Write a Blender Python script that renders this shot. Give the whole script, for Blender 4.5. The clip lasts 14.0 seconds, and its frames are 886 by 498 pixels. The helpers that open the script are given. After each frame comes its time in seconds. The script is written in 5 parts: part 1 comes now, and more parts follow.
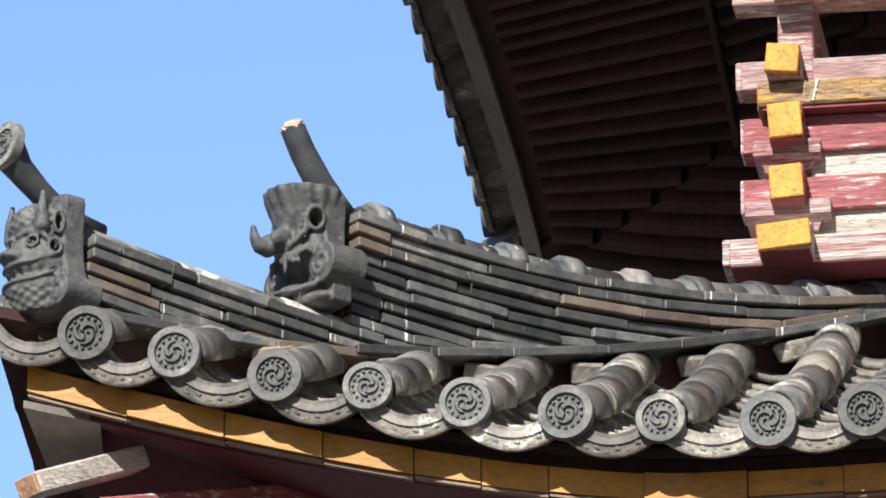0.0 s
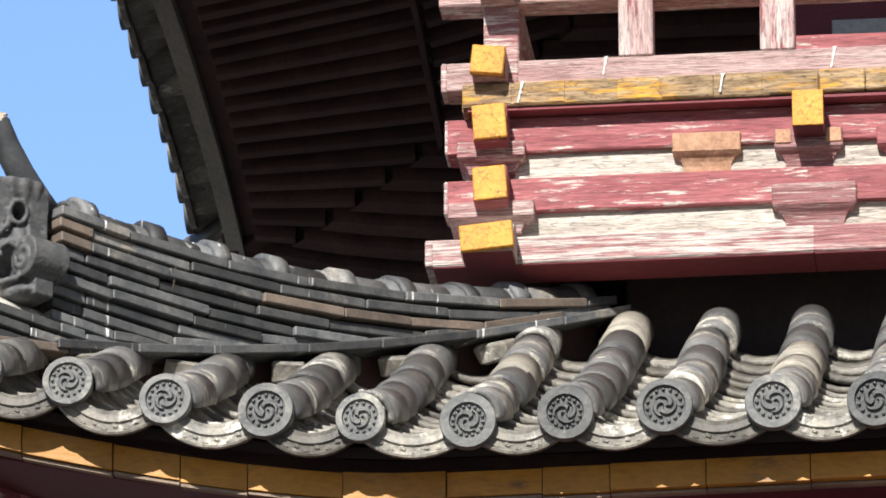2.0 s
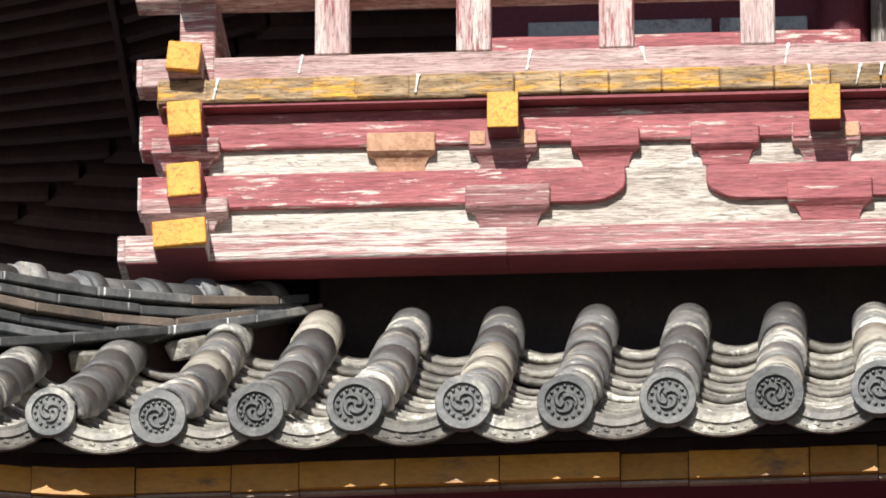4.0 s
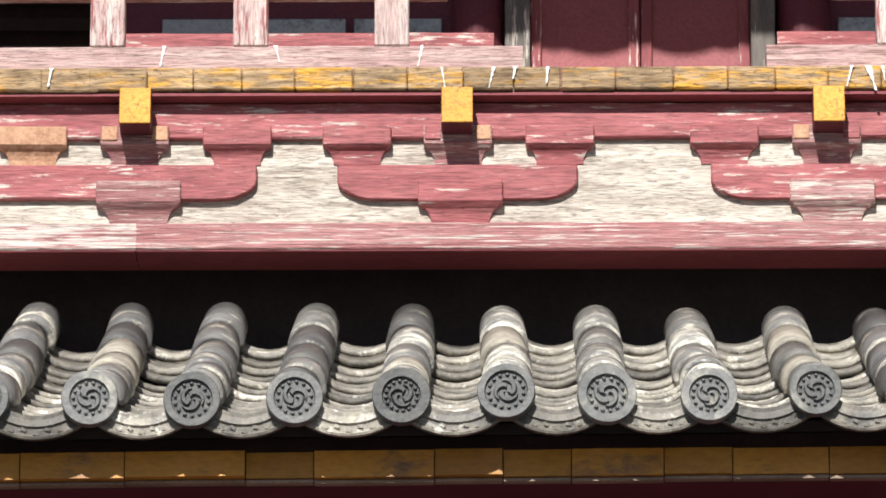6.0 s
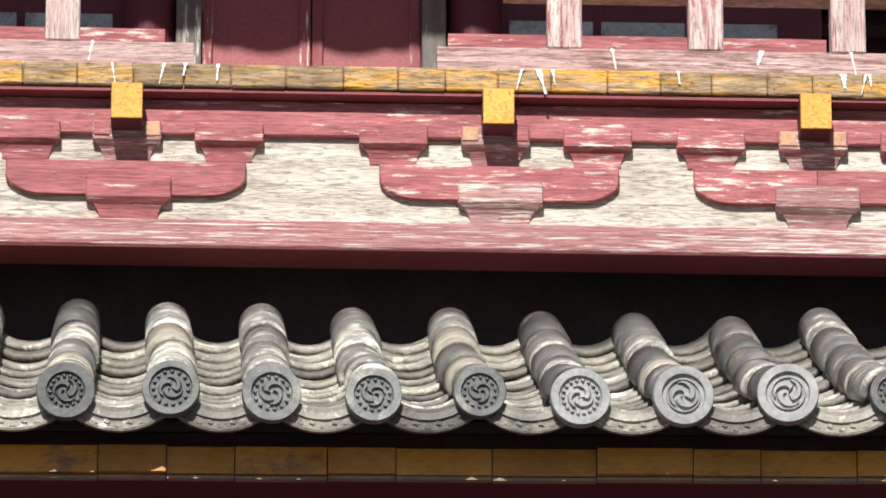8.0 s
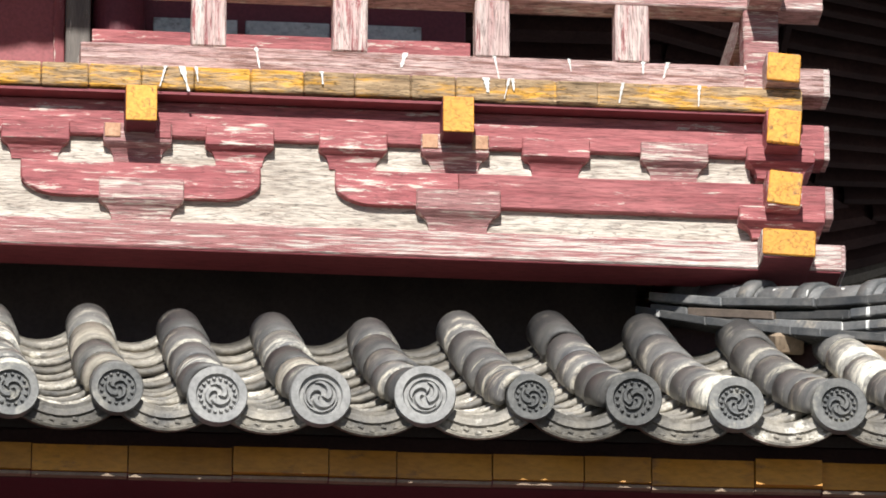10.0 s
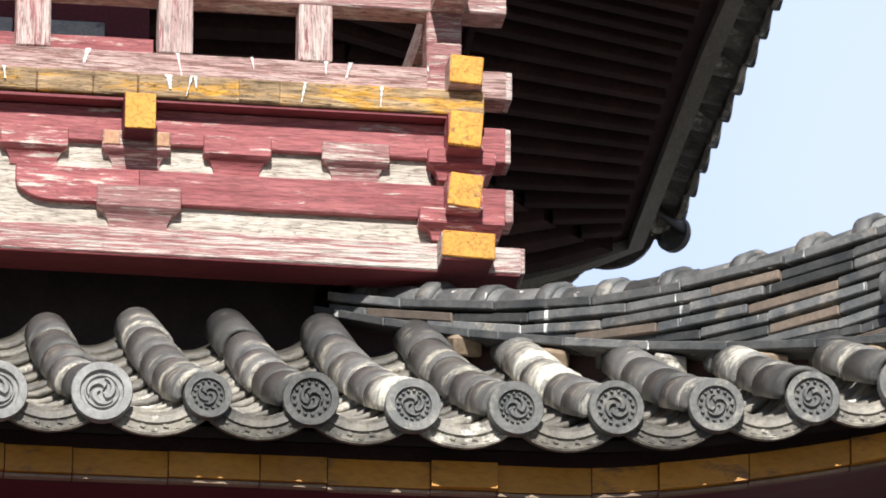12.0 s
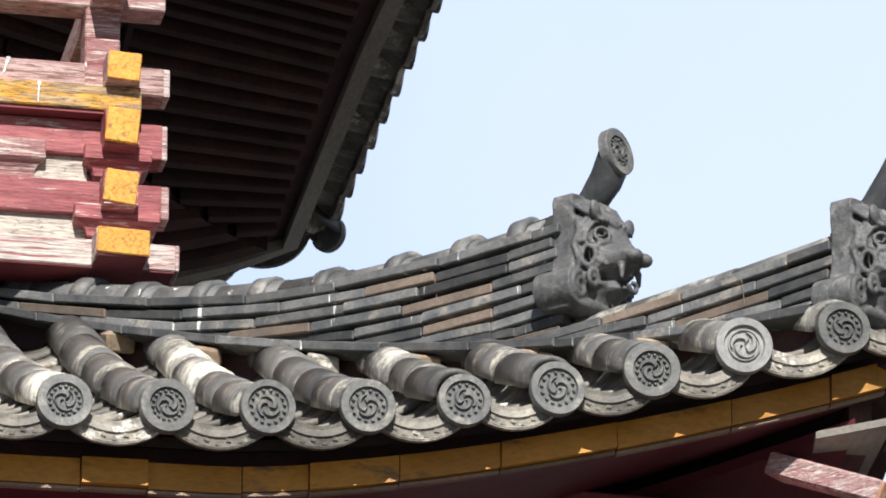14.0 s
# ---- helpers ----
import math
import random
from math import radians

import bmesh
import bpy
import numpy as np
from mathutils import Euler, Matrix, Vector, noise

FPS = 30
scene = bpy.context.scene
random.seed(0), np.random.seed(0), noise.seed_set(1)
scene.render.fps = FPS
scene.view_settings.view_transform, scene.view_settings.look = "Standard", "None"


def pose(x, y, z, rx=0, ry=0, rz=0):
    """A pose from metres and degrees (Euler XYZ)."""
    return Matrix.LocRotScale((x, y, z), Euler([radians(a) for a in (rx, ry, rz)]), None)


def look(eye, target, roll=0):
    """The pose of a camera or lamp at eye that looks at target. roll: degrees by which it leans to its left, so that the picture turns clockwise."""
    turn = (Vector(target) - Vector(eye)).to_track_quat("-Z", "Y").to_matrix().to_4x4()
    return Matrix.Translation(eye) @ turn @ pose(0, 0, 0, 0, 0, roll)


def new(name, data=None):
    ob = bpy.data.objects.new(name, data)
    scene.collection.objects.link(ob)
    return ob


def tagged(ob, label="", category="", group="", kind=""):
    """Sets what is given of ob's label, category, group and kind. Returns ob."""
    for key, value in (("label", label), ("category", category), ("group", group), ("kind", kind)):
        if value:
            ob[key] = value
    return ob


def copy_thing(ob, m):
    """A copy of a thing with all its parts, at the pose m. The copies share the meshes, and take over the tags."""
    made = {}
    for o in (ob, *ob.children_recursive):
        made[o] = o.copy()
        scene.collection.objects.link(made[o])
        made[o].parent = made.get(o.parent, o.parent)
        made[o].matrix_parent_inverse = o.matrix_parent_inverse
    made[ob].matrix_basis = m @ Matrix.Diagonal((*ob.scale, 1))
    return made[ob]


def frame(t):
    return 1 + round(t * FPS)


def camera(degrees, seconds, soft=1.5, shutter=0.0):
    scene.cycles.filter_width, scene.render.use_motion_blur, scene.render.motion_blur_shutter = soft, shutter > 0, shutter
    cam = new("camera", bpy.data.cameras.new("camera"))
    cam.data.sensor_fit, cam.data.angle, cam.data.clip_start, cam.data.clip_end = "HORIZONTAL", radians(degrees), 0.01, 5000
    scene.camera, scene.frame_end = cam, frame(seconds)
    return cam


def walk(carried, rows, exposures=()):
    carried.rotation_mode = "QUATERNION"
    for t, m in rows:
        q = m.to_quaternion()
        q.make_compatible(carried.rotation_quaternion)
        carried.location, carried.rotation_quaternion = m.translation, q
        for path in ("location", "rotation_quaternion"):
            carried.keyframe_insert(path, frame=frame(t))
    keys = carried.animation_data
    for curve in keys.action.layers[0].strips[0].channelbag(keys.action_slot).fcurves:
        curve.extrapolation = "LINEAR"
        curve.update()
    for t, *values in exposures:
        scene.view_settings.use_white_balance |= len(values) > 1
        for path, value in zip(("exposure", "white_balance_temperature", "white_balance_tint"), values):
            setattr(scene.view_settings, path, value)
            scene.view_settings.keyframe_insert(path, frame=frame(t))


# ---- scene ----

# The eye is the origin: the ground lies 1.6 m below it. A tripod pan across a square temple tower.
cam = camera(6.893, 14.0, soft=1.8)
ROWS = [
    (0.0, 8.651, 22.036), (0.5, 8.237, 22.034), (1.0, 7.662, 22.029), (1.5, 6.917, 22.026), (2.0, 6.153, 22.025),
    (2.5, 5.482, 22.024), (3.0, 4.841, 22.020), (3.2, 4.576, 22.018), (5.3, 1.682, 22.006), (5.5, 1.314, 22.005),
    (6.0, 0.462, 22.003), (6.5, -0.222, 22.002), (7.0, -0.979, 21.999), (7.5, -1.648, 21.997), (7.7, -1.921, 21.995),
    (9.8, -5.012, 21.984), (10.0, -5.356, 21.984), (10.5, -6.158, 21.983), (11.0, -6.793, 21.982), (11.5, -7.383, 21.980),
    (12.0, -8.046, 21.976), (12.5, -8.773, 21.974), (13.0, -9.507, 21.974), (13.5, -10.231, 21.971), (14.0, -10.945, 21.969),
]
EXPOSURES = [(0.0, 0.60), (4.0, 0.61), (7.0, 0.54), (14.0, 0.50)]
walk(cam, [(t, pose(0, 0, 0, 90 + pitch, 0, yaw)) for t, yaw, pitch in ROWS], EXPOSURES)

# ---- light ----
SUN_EL, SUN_AZ = 35.95, -9.0   # degrees; azimuth from straight behind the eye, minus: to its left
sun_from = Vector((math.sin(radians(SUN_AZ)) * math.cos(radians(SUN_EL)), -math.cos(radians(SUN_AZ)) * math.cos(radians(SUN_EL)), math.sin(radians(SUN_EL))))
sun = new("sun", bpy.data.lights.new("sun", "SUN"))
sun.data.energy, sun.data.angle, sun.data.color = 4.8, radians(0.53), (1.0, 0.972, 0.93)
sun.matrix_world = look(sun_from * 60, (0, 0, 0))

world = bpy.data.worlds.new("sky")
scene.world = world
world.use_nodes = True
wn, wl = world.node_tree.nodes, world.node_tree.links
wn.clear()
w_sky = wn.new("ShaderNodeTexSky")
w_sky.sky_type, w_sky.sun_disc = "NISHITA", False
w_sky.sun_elevation, w_sky.sun_rotation = radians(SUN_EL), radians(180 - SUN_AZ)
w_sky.dust_density, w_sky.ozone_density, w_sky.air_density = 0.6, 1.6, 1.0
w_co = wn.new("ShaderNodeTexCoord")
w_sep = wn.new("ShaderNodeSeparateXYZ")
w_noise = wn.new("ShaderNodeTexNoise")
w_noise.inputs["Scale"].default_value, w_noise.inputs["Detail"].default_value = 5.0, 5.0
w_add = wn.new("ShaderNodeMath")
w_add.operation = "MULTIPLY_ADD"
w_add.inputs[1].default_value = 0.34
w_veil = wn.new("ShaderNodeMapRange")
w_veil.interpolation_type = "SMOOTHSTEP"
w_veil.inputs["From Min"].default_value, w_veil.inputs["From Max"].default_value = 0.07, 0.46
w_veil.inputs["To Min"].default_value, w_veil.inputs["To Max"].default_value = 0.0, 0.85
w_mix = wn.new("ShaderNodeMixRGB")
w_mix.inputs["Color2"].default_value = (3.36, 3.76, 4.6, 1)
w_back = wn.new("ShaderNodeBackground")
w_back.inputs["Strength"].default_value = 0.085
w_out = wn.new("ShaderNodeOutputWorld")
wl.new(w_co.outputs["Generated"], w_sep.inputs[0])
wl.new(w_co.outputs["Generated"], w_noise.inputs["Vector"])
wl.new(w_noise.outputs["Fac"], w_add.inputs[0])
wl.new(w_sep.outputs["X"], w_add.inputs[2])
wl.new(w_add.outputs[0], w_veil.inputs["Value"])
wl.new(w_veil.outputs[0], w_mix.inputs["Fac"])
w_tint = wn.new("ShaderNodeMixRGB")
w_tint.blend_type = "MULTIPLY"
w_tint.inputs["Fac"].default_value = 1.0
w_tint.inputs["Color2"].default_value = (0.745, 0.82, 1.035, 1)
wl.new(w_sky.outputs[0], w_tint.inputs["Color1"])
wl.new(w_tint.outputs[0], w_mix.inputs["Color1"])
w_far = wn.new("ShaderNodeMapRange")
w_far.interpolation_type = "SMOOTHSTEP"
w_far.inputs["From Min"].default_value, w_far.inputs["From Max"].default_value = 0.2, 0.95
w_far.inputs["To Min"].default_value, w_far.inputs["To Max"].default_value = 0.052, 0.185
wl.new(w_sep.outputs["Y"], w_far.inputs["Value"])
wl.new(w_far.outputs[0], w_back.inputs["Strength"])
wl.new(w_mix.outputs[0], w_back.inputs["Color"])
wl.new(w_back.outputs[0], w_out.inputs["Surface"])


# ---- materials ----
def surface(name, low, high, scale=8.0, rough=0.7, bump=0.3, stretch=(1, 1, 1), vary=0.25, patch=None, patch_at=0.6, patch_soft=0.06,
            patch_scale=3.0, fine=90.0, detail=6.0, streak=None, streak_at=0.72, spec=0.35, grain=0.35, wear=(), crack=0.0):
    """Two-scale procedural surface: low..high by noise, patches of a second colour where wear shows, relief, and a shift per piece."""
    m = bpy.data.materials.new(name)
    m.use_nodes = True
    n, l = m.node_tree.nodes, m.node_tree.links
    n.clear()
    out, bsdf, geo = n.new("ShaderNodeOutputMaterial"), n.new("ShaderNodeBsdfPrincipled"), n.new("ShaderNodeNewGeometry")
    info = n.new("ShaderNodeObjectInfo")
    l.new(bsdf.outputs[0], out.inputs[0])
    bsdf.inputs["Specular IOR Level"].default_value = spec

    def scaled(vec, k):
        mp = n.new("ShaderNodeMapping")
        mp.inputs["Scale"].default_value = k
        l.new(geo.outputs["Position"], mp.inputs["Vector"])
        return mp.outputs[0]

    def noisy(k, sc, det=detail, ro=0.6):
        t = n.new("ShaderNodeTexNoise")
        t.inputs["Scale"].default_value, t.inputs["Detail"].default_value, t.inputs["Roughness"].default_value = sc, det, ro
        l.new(scaled(None, k), t.inputs["Vector"])
        return t.outputs["Fac"]

    def stepped(value, a, b):
        r = n.new("ShaderNodeMapRange")
        r.inputs["From Min"].default_value, r.inputs["From Max"].default_value = a, b
        l.new(value, r.inputs["Value"])
        return r.outputs[0]

    def mixed(fac, a, b, kind="MIX"):
        x = n.new("ShaderNodeMixRGB")
        x.blend_type = kind
        for sock, v in ((x.inputs["Fac"], fac), (x.inputs["Color1"], a), (x.inputs["Color2"], b)):
            if isinstance(v, (tuple, float, int)):
                sock.default_value = (*v, 1) if isinstance(v, tuple) else v
            else:
                l.new(v, sock)
        return x.outputs[0]

    coarse = noisy(stretch, scale)
    col = mixed(stepped(coarse, 0.3, 0.7), low, high)
    if patch:
        pn = noisy(stretch, patch_scale, 12.0, 0.74)
        shift = n.new("ShaderNodeMath")
        shift.operation = "MULTIPLY_ADD"
        shift.inputs[1].default_value = 0.09
        l.new(info.outputs["Random"], shift.inputs[0])
        l.new(pn, shift.inputs[2])
        worn = shift.outputs[0]
        for xa, xb, amount in wear:                            # more wear towards a timber's weathered end
            sep, ramp, add = n.new("ShaderNodeSeparateXYZ"), n.new("ShaderNodeMapRange"), n.new("ShaderNodeMath")
            l.new(geo.outputs["Position"], sep.inputs[0])
            l.new(sep.outputs["X"], ramp.inputs["Value"])
            ramp.inputs["From Min"].default_value, ramp.inputs["From Max"].default_value = xa, xb
            ramp.inputs["To Max"].default_value = amount
            l.new(worn, add.inputs[0])
            l.new(ramp.outputs[0], add.inputs[1])
            worn = add.outputs[0]
        pf = stepped(worn, patch_at + 0.045 - patch_soft, patch_at + 0.045 + patch_soft)
        col = mixed(pf, col, patch)
    if streak:
        sn = noisy((9, 9, 0.7), 4.0, 3.0)
        col = mixed(stepped(sn, streak_at, streak_at + 0.03), col, streak)
    if vary:
        hs = n.new("ShaderNodeHueSaturation")
        v = n.new("ShaderNodeMapRange")
        v.inputs["To Min"].default_value, v.inputs["To Max"].default_value = 1 - vary, 1 + vary
        l.new(info.outputs["Random"], v.inputs["Value"])
        l.new(v.outputs[0], hs.inputs["Value"])
        l.new(col, hs.inputs["Color"])
        col = hs.outputs[0]
    if crack:                                                  # thin dark lines that follow the grain
        level, off, size, line = noisy((stretch[0] * 0.8, stretch[1], stretch[2]), 16.0, 4.0, 0.5), n.new("ShaderNodeMath"), n.new("ShaderNodeMath"), n.new("ShaderNodeMapRange")
        off.operation, size.operation = "PINGPONG", "SUBTRACT"
        off.inputs[1].default_value, size.inputs[1].default_value = 0.06, 0.03
        l.new(level, off.inputs[0])
        l.new(off.outputs[0], size.inputs[0])
        line.inputs["From Min"].default_value, line.inputs["From Max"].default_value = 0.017, 0.028
        line.inputs["To Min"].default_value, line.inputs["To Max"].default_value = 1.0, 1.0 - crack
        l.new(size.outputs[0], line.inputs["Value"])
        col = mixed(1.0, col, line.outputs[0], "MULTIPLY")
    fine_n = noisy(stretch, fine, 4.0)
    col = mixed(grain, col, stepped_rgb(n, l, fine_n), "MULTIPLY")
    l.new(col, bsdf.inputs["Base Color"])
    rr = n.new("ShaderNodeMapRange")
    rr.inputs["To Min"].default_value, rr.inputs["To Max"].default_value = max(rough - 0.12, 0.05), min(rough + 0.12, 1)
    l.new(coarse, rr.inputs["Value"])
    l.new(rr.outputs[0], bsdf.inputs["Roughness"])
    bp = n.new("ShaderNodeBump")
    bp.inputs["Strength"].default_value, bp.inputs["Distance"].default_value = bump, 0.004
    l.new(fine_n, bp.inputs["Height"])
    bp2 = n.new("ShaderNodeBump")
    bp2.inputs["Strength"].default_value, bp2.inputs["Distance"].default_value = bump, 0.012
    l.new(coarse, bp2.inputs["Height"])
    l.new(bp.outputs[0], bp2.inputs["Normal"])
    l.new(bp2.outputs[0], bsdf.inputs["Normal"])
    return m


def stepped_rgb(n, l, value):
    r = n.new("ShaderNodeMapRange")
    r.inputs["From Min"].default_value, r.inputs["From Max"].default_value = 0.25, 0.6
    r.inputs["To Min"].default_value, r.inputs["To Max"].default_value = 0.25, 1.15
    l.new(value, r.inputs["Value"])
    return r.outputs[0]


PALE = (0.62, 0.54, 0.47)
M_ROLL = surface("grey_clay_tile", (0.072, 0.072, 0.074), (0.175, 0.167, 0.152), 9, 0.5, 0.4, vary=0.5, patch=(0.50, 0.46, 0.37), patch_at=0.60, patch_soft=0.05, patch_scale=7)
M_ROLL_PALE = surface("lichened_round_tile", (0.10, 0.102, 0.104), (0.30, 0.285, 0.25), 12, 0.5, 0.5, vary=0.4, patch=(0.62, 0.59, 0.50), patch_at=0.54, patch_soft=0.05, patch_scale=9)
M_ROLL_BUFF = surface("buff_round_tile", (0.22, 0.20, 0.165), (0.50, 0.45, 0.36), 12, 0.6, 0.5, vary=0.25, patch=(0.12, 0.115, 0.11), patch_at=0.58, patch_soft=0.05, patch_scale=8)
M_PAN = surface("lichened_clay_tile", (0.10, 0.096, 0.088), (0.32, 0.29, 0.235), 18, 0.5, 0.6, vary=0.5, patch=(0.60, 0.57, 0.49), patch_at=0.60, patch_soft=0.04, patch_scale=13)
M_DISC = surface("dark_clay_disc", (0.090, 0.094, 0.092), (0.185, 0.182, 0.168), 16, 0.5, 0.4, vary=0.4, patch=(0.36, 0.34, 0.28), patch_at=0.62, patch_soft=0.07, patch_scale=9)
M_FIELD = surface("sooty_disc_field", (0.072, 0.076, 0.077), (0.15, 0.149, 0.140), 16, 0.55, 0.4, vary=0.4, patch=(0.30, 0.28, 0.22), patch_at=0.64, patch_soft=0.07, patch_scale=12)
M_DISC_PALE = surface("pale_clay_disc", (0.20, 0.20, 0.195), (0.36, 0.355, 0.335), 16, 0.5, 0.3, vary=0.1)
M_NOSHI = surface("slate_grey_ridge_tile", (0.065, 0.070, 0.074), (0.16, 0.158, 0.150), 14, 0.5, 0.45, vary=0.6, patch=(0.33, 0.29, 0.23), patch_at=0.64, patch_soft=0.07, patch_scale=5, streak=(0.7, 0.7, 0.66), streak_at=0.665)
M_NOSHI_BROWN = surface("brown_ridge_tile", (0.12, 0.096, 0.078), (0.22, 0.17, 0.13), 10, 0.6, 0.35, vary=0.3)
M_ONI = surface("smoked_clay_ornament", (0.062, 0.064, 0.066), (0.14, 0.139, 0.135), 26, 0.56, 0.45, vary=0.1, spec=0.35, patch=(0.24, 0.235, 0.215), patch_at=0.62, patch_scale=14)
M_TUBE = surface("dark_smoked_clay", (0.040, 0.043, 0.046), (0.085, 0.086, 0.086), 14, 0.5, 0.3, vary=0.1)
M_RED = surface("worn_red_paint", (0.28, 0.070, 0.076), (0.43, 0.150, 0.152), 14, 0.7, 0.7, (0.25, 1, 2.0), 0.10, PALE, 0.595, 0.018, 28, streak=(0.75, 0.72, 0.68), streak_at=0.80, grain=0.6, fine=70, crack=0.3)
M_REDWORN = surface("flaking_red_paint", (0.28, 0.095, 0.098), (0.46, 0.27, 0.255), 7, 0.75, 0.8, (0.3, 1, 4.5), 0.10, PALE, 0.56, 0.018, 26, streak=(0.8, 0.77, 0.72), streak_at=0.77, grain=0.7, fine=70, crack=0.45)
M_BARE = surface("bleached_bare_wood", (0.41, 0.35, 0.29), (0.67, 0.61, 0.53), 7, 0.8, 0.9, (0.3, 1, 2.2), 0.06, (0.34, 0.285, 0.235), 0.55, 0.06, 30, grain=0.6, fine=75, wear=((-0.9, -1.05, -0.13), (0.25, 0.45, -0.04)), crack=0.5)
M_PINKPALE = surface("bleached_wood_with_red_traces", (0.40, 0.20, 0.195), (0.60, 0.42, 0.39), 8, 0.8, 0.9, (0.3, 1, 5.5), 0.05, (0.74, 0.68, 0.62), 0.54, 0.03, 26, grain=0.7, fine=75, crack=0.5)
M_BASE = surface("base_beam_paint", (0.34, 0.115, 0.118), (0.52, 0.28, 0.265), 6, 0.8, 0.9, (0.22, 1, 6.0), 0.03, (0.70, 0.62, 0.56), 0.57, 0.022, 26, grain=0.7, fine=75,
                 wear=((-1.0, -1.001, 0.11), (1.2, 2.4, 0.10)), crack=0.5)
M_RAIL = surface("greyed_pink_rail", (0.42, 0.24, 0.23), (0.64, 0.49, 0.45), 7, 0.8, 0.9, (0.3, 1, 4.5), 0.06, (0.26, 0.14, 0.12), 0.57, 0.04, 26, streak=(0.8, 0.77, 0.72), streak_at=0.77, grain=0.7, fine=75, crack=0.5)
M_POST = surface("bleached_post_wood", (0.46, 0.28, 0.265), (0.70, 0.60, 0.55), 9, 0.8, 0.9, (3.0, 3.0, 0.25), 0.06, (0.33, 0.12, 0.12), 0.575, 0.016, 24, grain=0.7, fine=75, crack=0.5)
M_PEEL = surface("bare_orange_wood", (0.42, 0.22, 0.13), (0.62, 0.38, 0.24), 30, 0.8, 0.6, vary=0.1)
# maroon paint of the undersides, lighter copy holding light thrown up by the tiles
M_UNDER = surface("reflected_light_maroon_paint", (0.19, 0.036, 0.046), (0.25, 0.055, 0.062), 6, 0.65, 0.2, (0.3, 1, 1), 0.05)
M_YELLOW = surface("yellow_end_paint", (0.60, 0.25, 0.028), (0.76, 0.37, 0.06), 10, 0.6, 0.4, vary=0.08, patch=(0.30, 0.15, 0.05), patch_at=0.63, patch_soft=0.03, patch_scale=20, crack=0.45)
M_FASCIA = surface("ochre_eave_paint", (0.40, 0.172, 0.018), (0.54, 0.25, 0.034), 6, 0.45, 0.3, (0.4, 1, 1), 0.16, (0.16, 0.085, 0.04), 0.62, 0.05, 8)
M_STRIP = surface("flaking_yellow_board_edge", (0.17, 0.105, 0.055), (0.54, 0.38, 0.22), 22, 0.8, 0.8, (0.4, 1, 2.6), 0.2, (0.60, 0.31, 0.045), 0.555, 0.05, 13, grain=0.7, fine=50, streak=(0.8, 0.78, 0.7), streak_at=0.73, crack=0.6)
M_MAROON = surface("maroon_paint", (0.098, 0.019, 0.028), (0.130, 0.027, 0.036), 5, 0.6, 0.15, vary=0.05)
M_DOOR = surface("deep_red_door_paint", (0.26, 0.066, 0.072), (0.31, 0.086, 0.092), 5, 0.6, 0.15, vary=0.05, streak=(0.6, 0.5, 0.45), streak_at=0.80)
M_STILE = surface("peeling_door_stile", (0.22, 0.056, 0.062), (0.29, 0.080, 0.086), 6, 0.7, 0.4, (3, 3, 0.3), 0.05, (0.60, 0.52, 0.46), 0.60, 0.02, 20)
M_DPOST = surface("peeled_grey_post", (0.10, 0.085, 0.080), (0.21, 0.19, 0.165), 8, 0.8, 0.5, (3, 3, 0.3), 0.05, (0.58, 0.52, 0.45), 0.57, 0.025, 18)
# old soffit timber; also painted shade on the gap board, side boards, sheets and bedding
M_SOFFIT = surface("old_dark_wood_and_shade", (0.048, 0.024, 0.024), (0.092, 0.049, 0.044), 6, 0.8, 0.3, vary=0.25)
# shade of the recess and the eave gap is in this near-black colour
M_NECK = surface("shade_dark_wood", (0.034, 0.026, 0.024), (0.060, 0.046, 0.042), 6, 0.85, 0.3, vary=0.1)
M_GREYWOOD = surface("grey_weathered_wood", (0.20, 0.18, 0.155), (0.30, 0.28, 0.24), 6, 0.8, 0.4, (1, 0.3, 1), 0.1)
M_LIP = surface("brown_eave_batten", (0.20, 0.14, 0.095), (0.32, 0.235, 0.165), 8, 0.7, 0.3, vary=0.1)
M_PANEL = surface("grey_green_panel", (0.30, 0.36, 0.35), (0.46, 0.52, 0.50), 12, 0.7, 0.3, vary=0.1, patch=(0.10, 0.09, 0.085), patch_at=0.6, patch_scale=10)
M_CLAY = surface("buff_bedding_clay", (0.28, 0.20, 0.13), (0.44, 0.34, 0.24), 12, 0.9, 0.6, vary=0.15)
M_BROKEN = surface("broken_clay_core", (0.42, 0.33, 0.25), (0.70, 0.62, 0.50), 30, 0.9, 0.8, vary=0.05)
M_GROUND = surface("pale_gravel_ground", (0.075, 0.072, 0.066), (0.125, 0.118, 0.105), 3, 0.9, 0.4, vary=0.0)


# ---- mesh helpers ----
def mesh_of(name, bm, material):
    me = bpy.data.meshes.new(name)
    bm.to_mesh(me)
    bm.free()
    me.materials.append(material)
    return me


def part(name, bm, material, parent, label="", kind="", smooth=False):
    """One mesh object under a thing or a part, from a bmesh or a ready mesh."""
    me = mesh_of(name, bm, material) if isinstance(bm, bmesh.types.BMesh) else bm
    if smooth:
        me.polygons.foreach_set("use_smooth", [True] * len(me.polygons))
    ob = new(name, me)
    ob.parent = parent
    return tagged(ob, label, kind=kind)


def thing(name, label, category, group="", kind="", at=(0, 0, 0)):
    ob = new(name)
    ob.empty_display_size = 0.1
    ob.location = at
    return tagged(ob, label, category, group, kind)


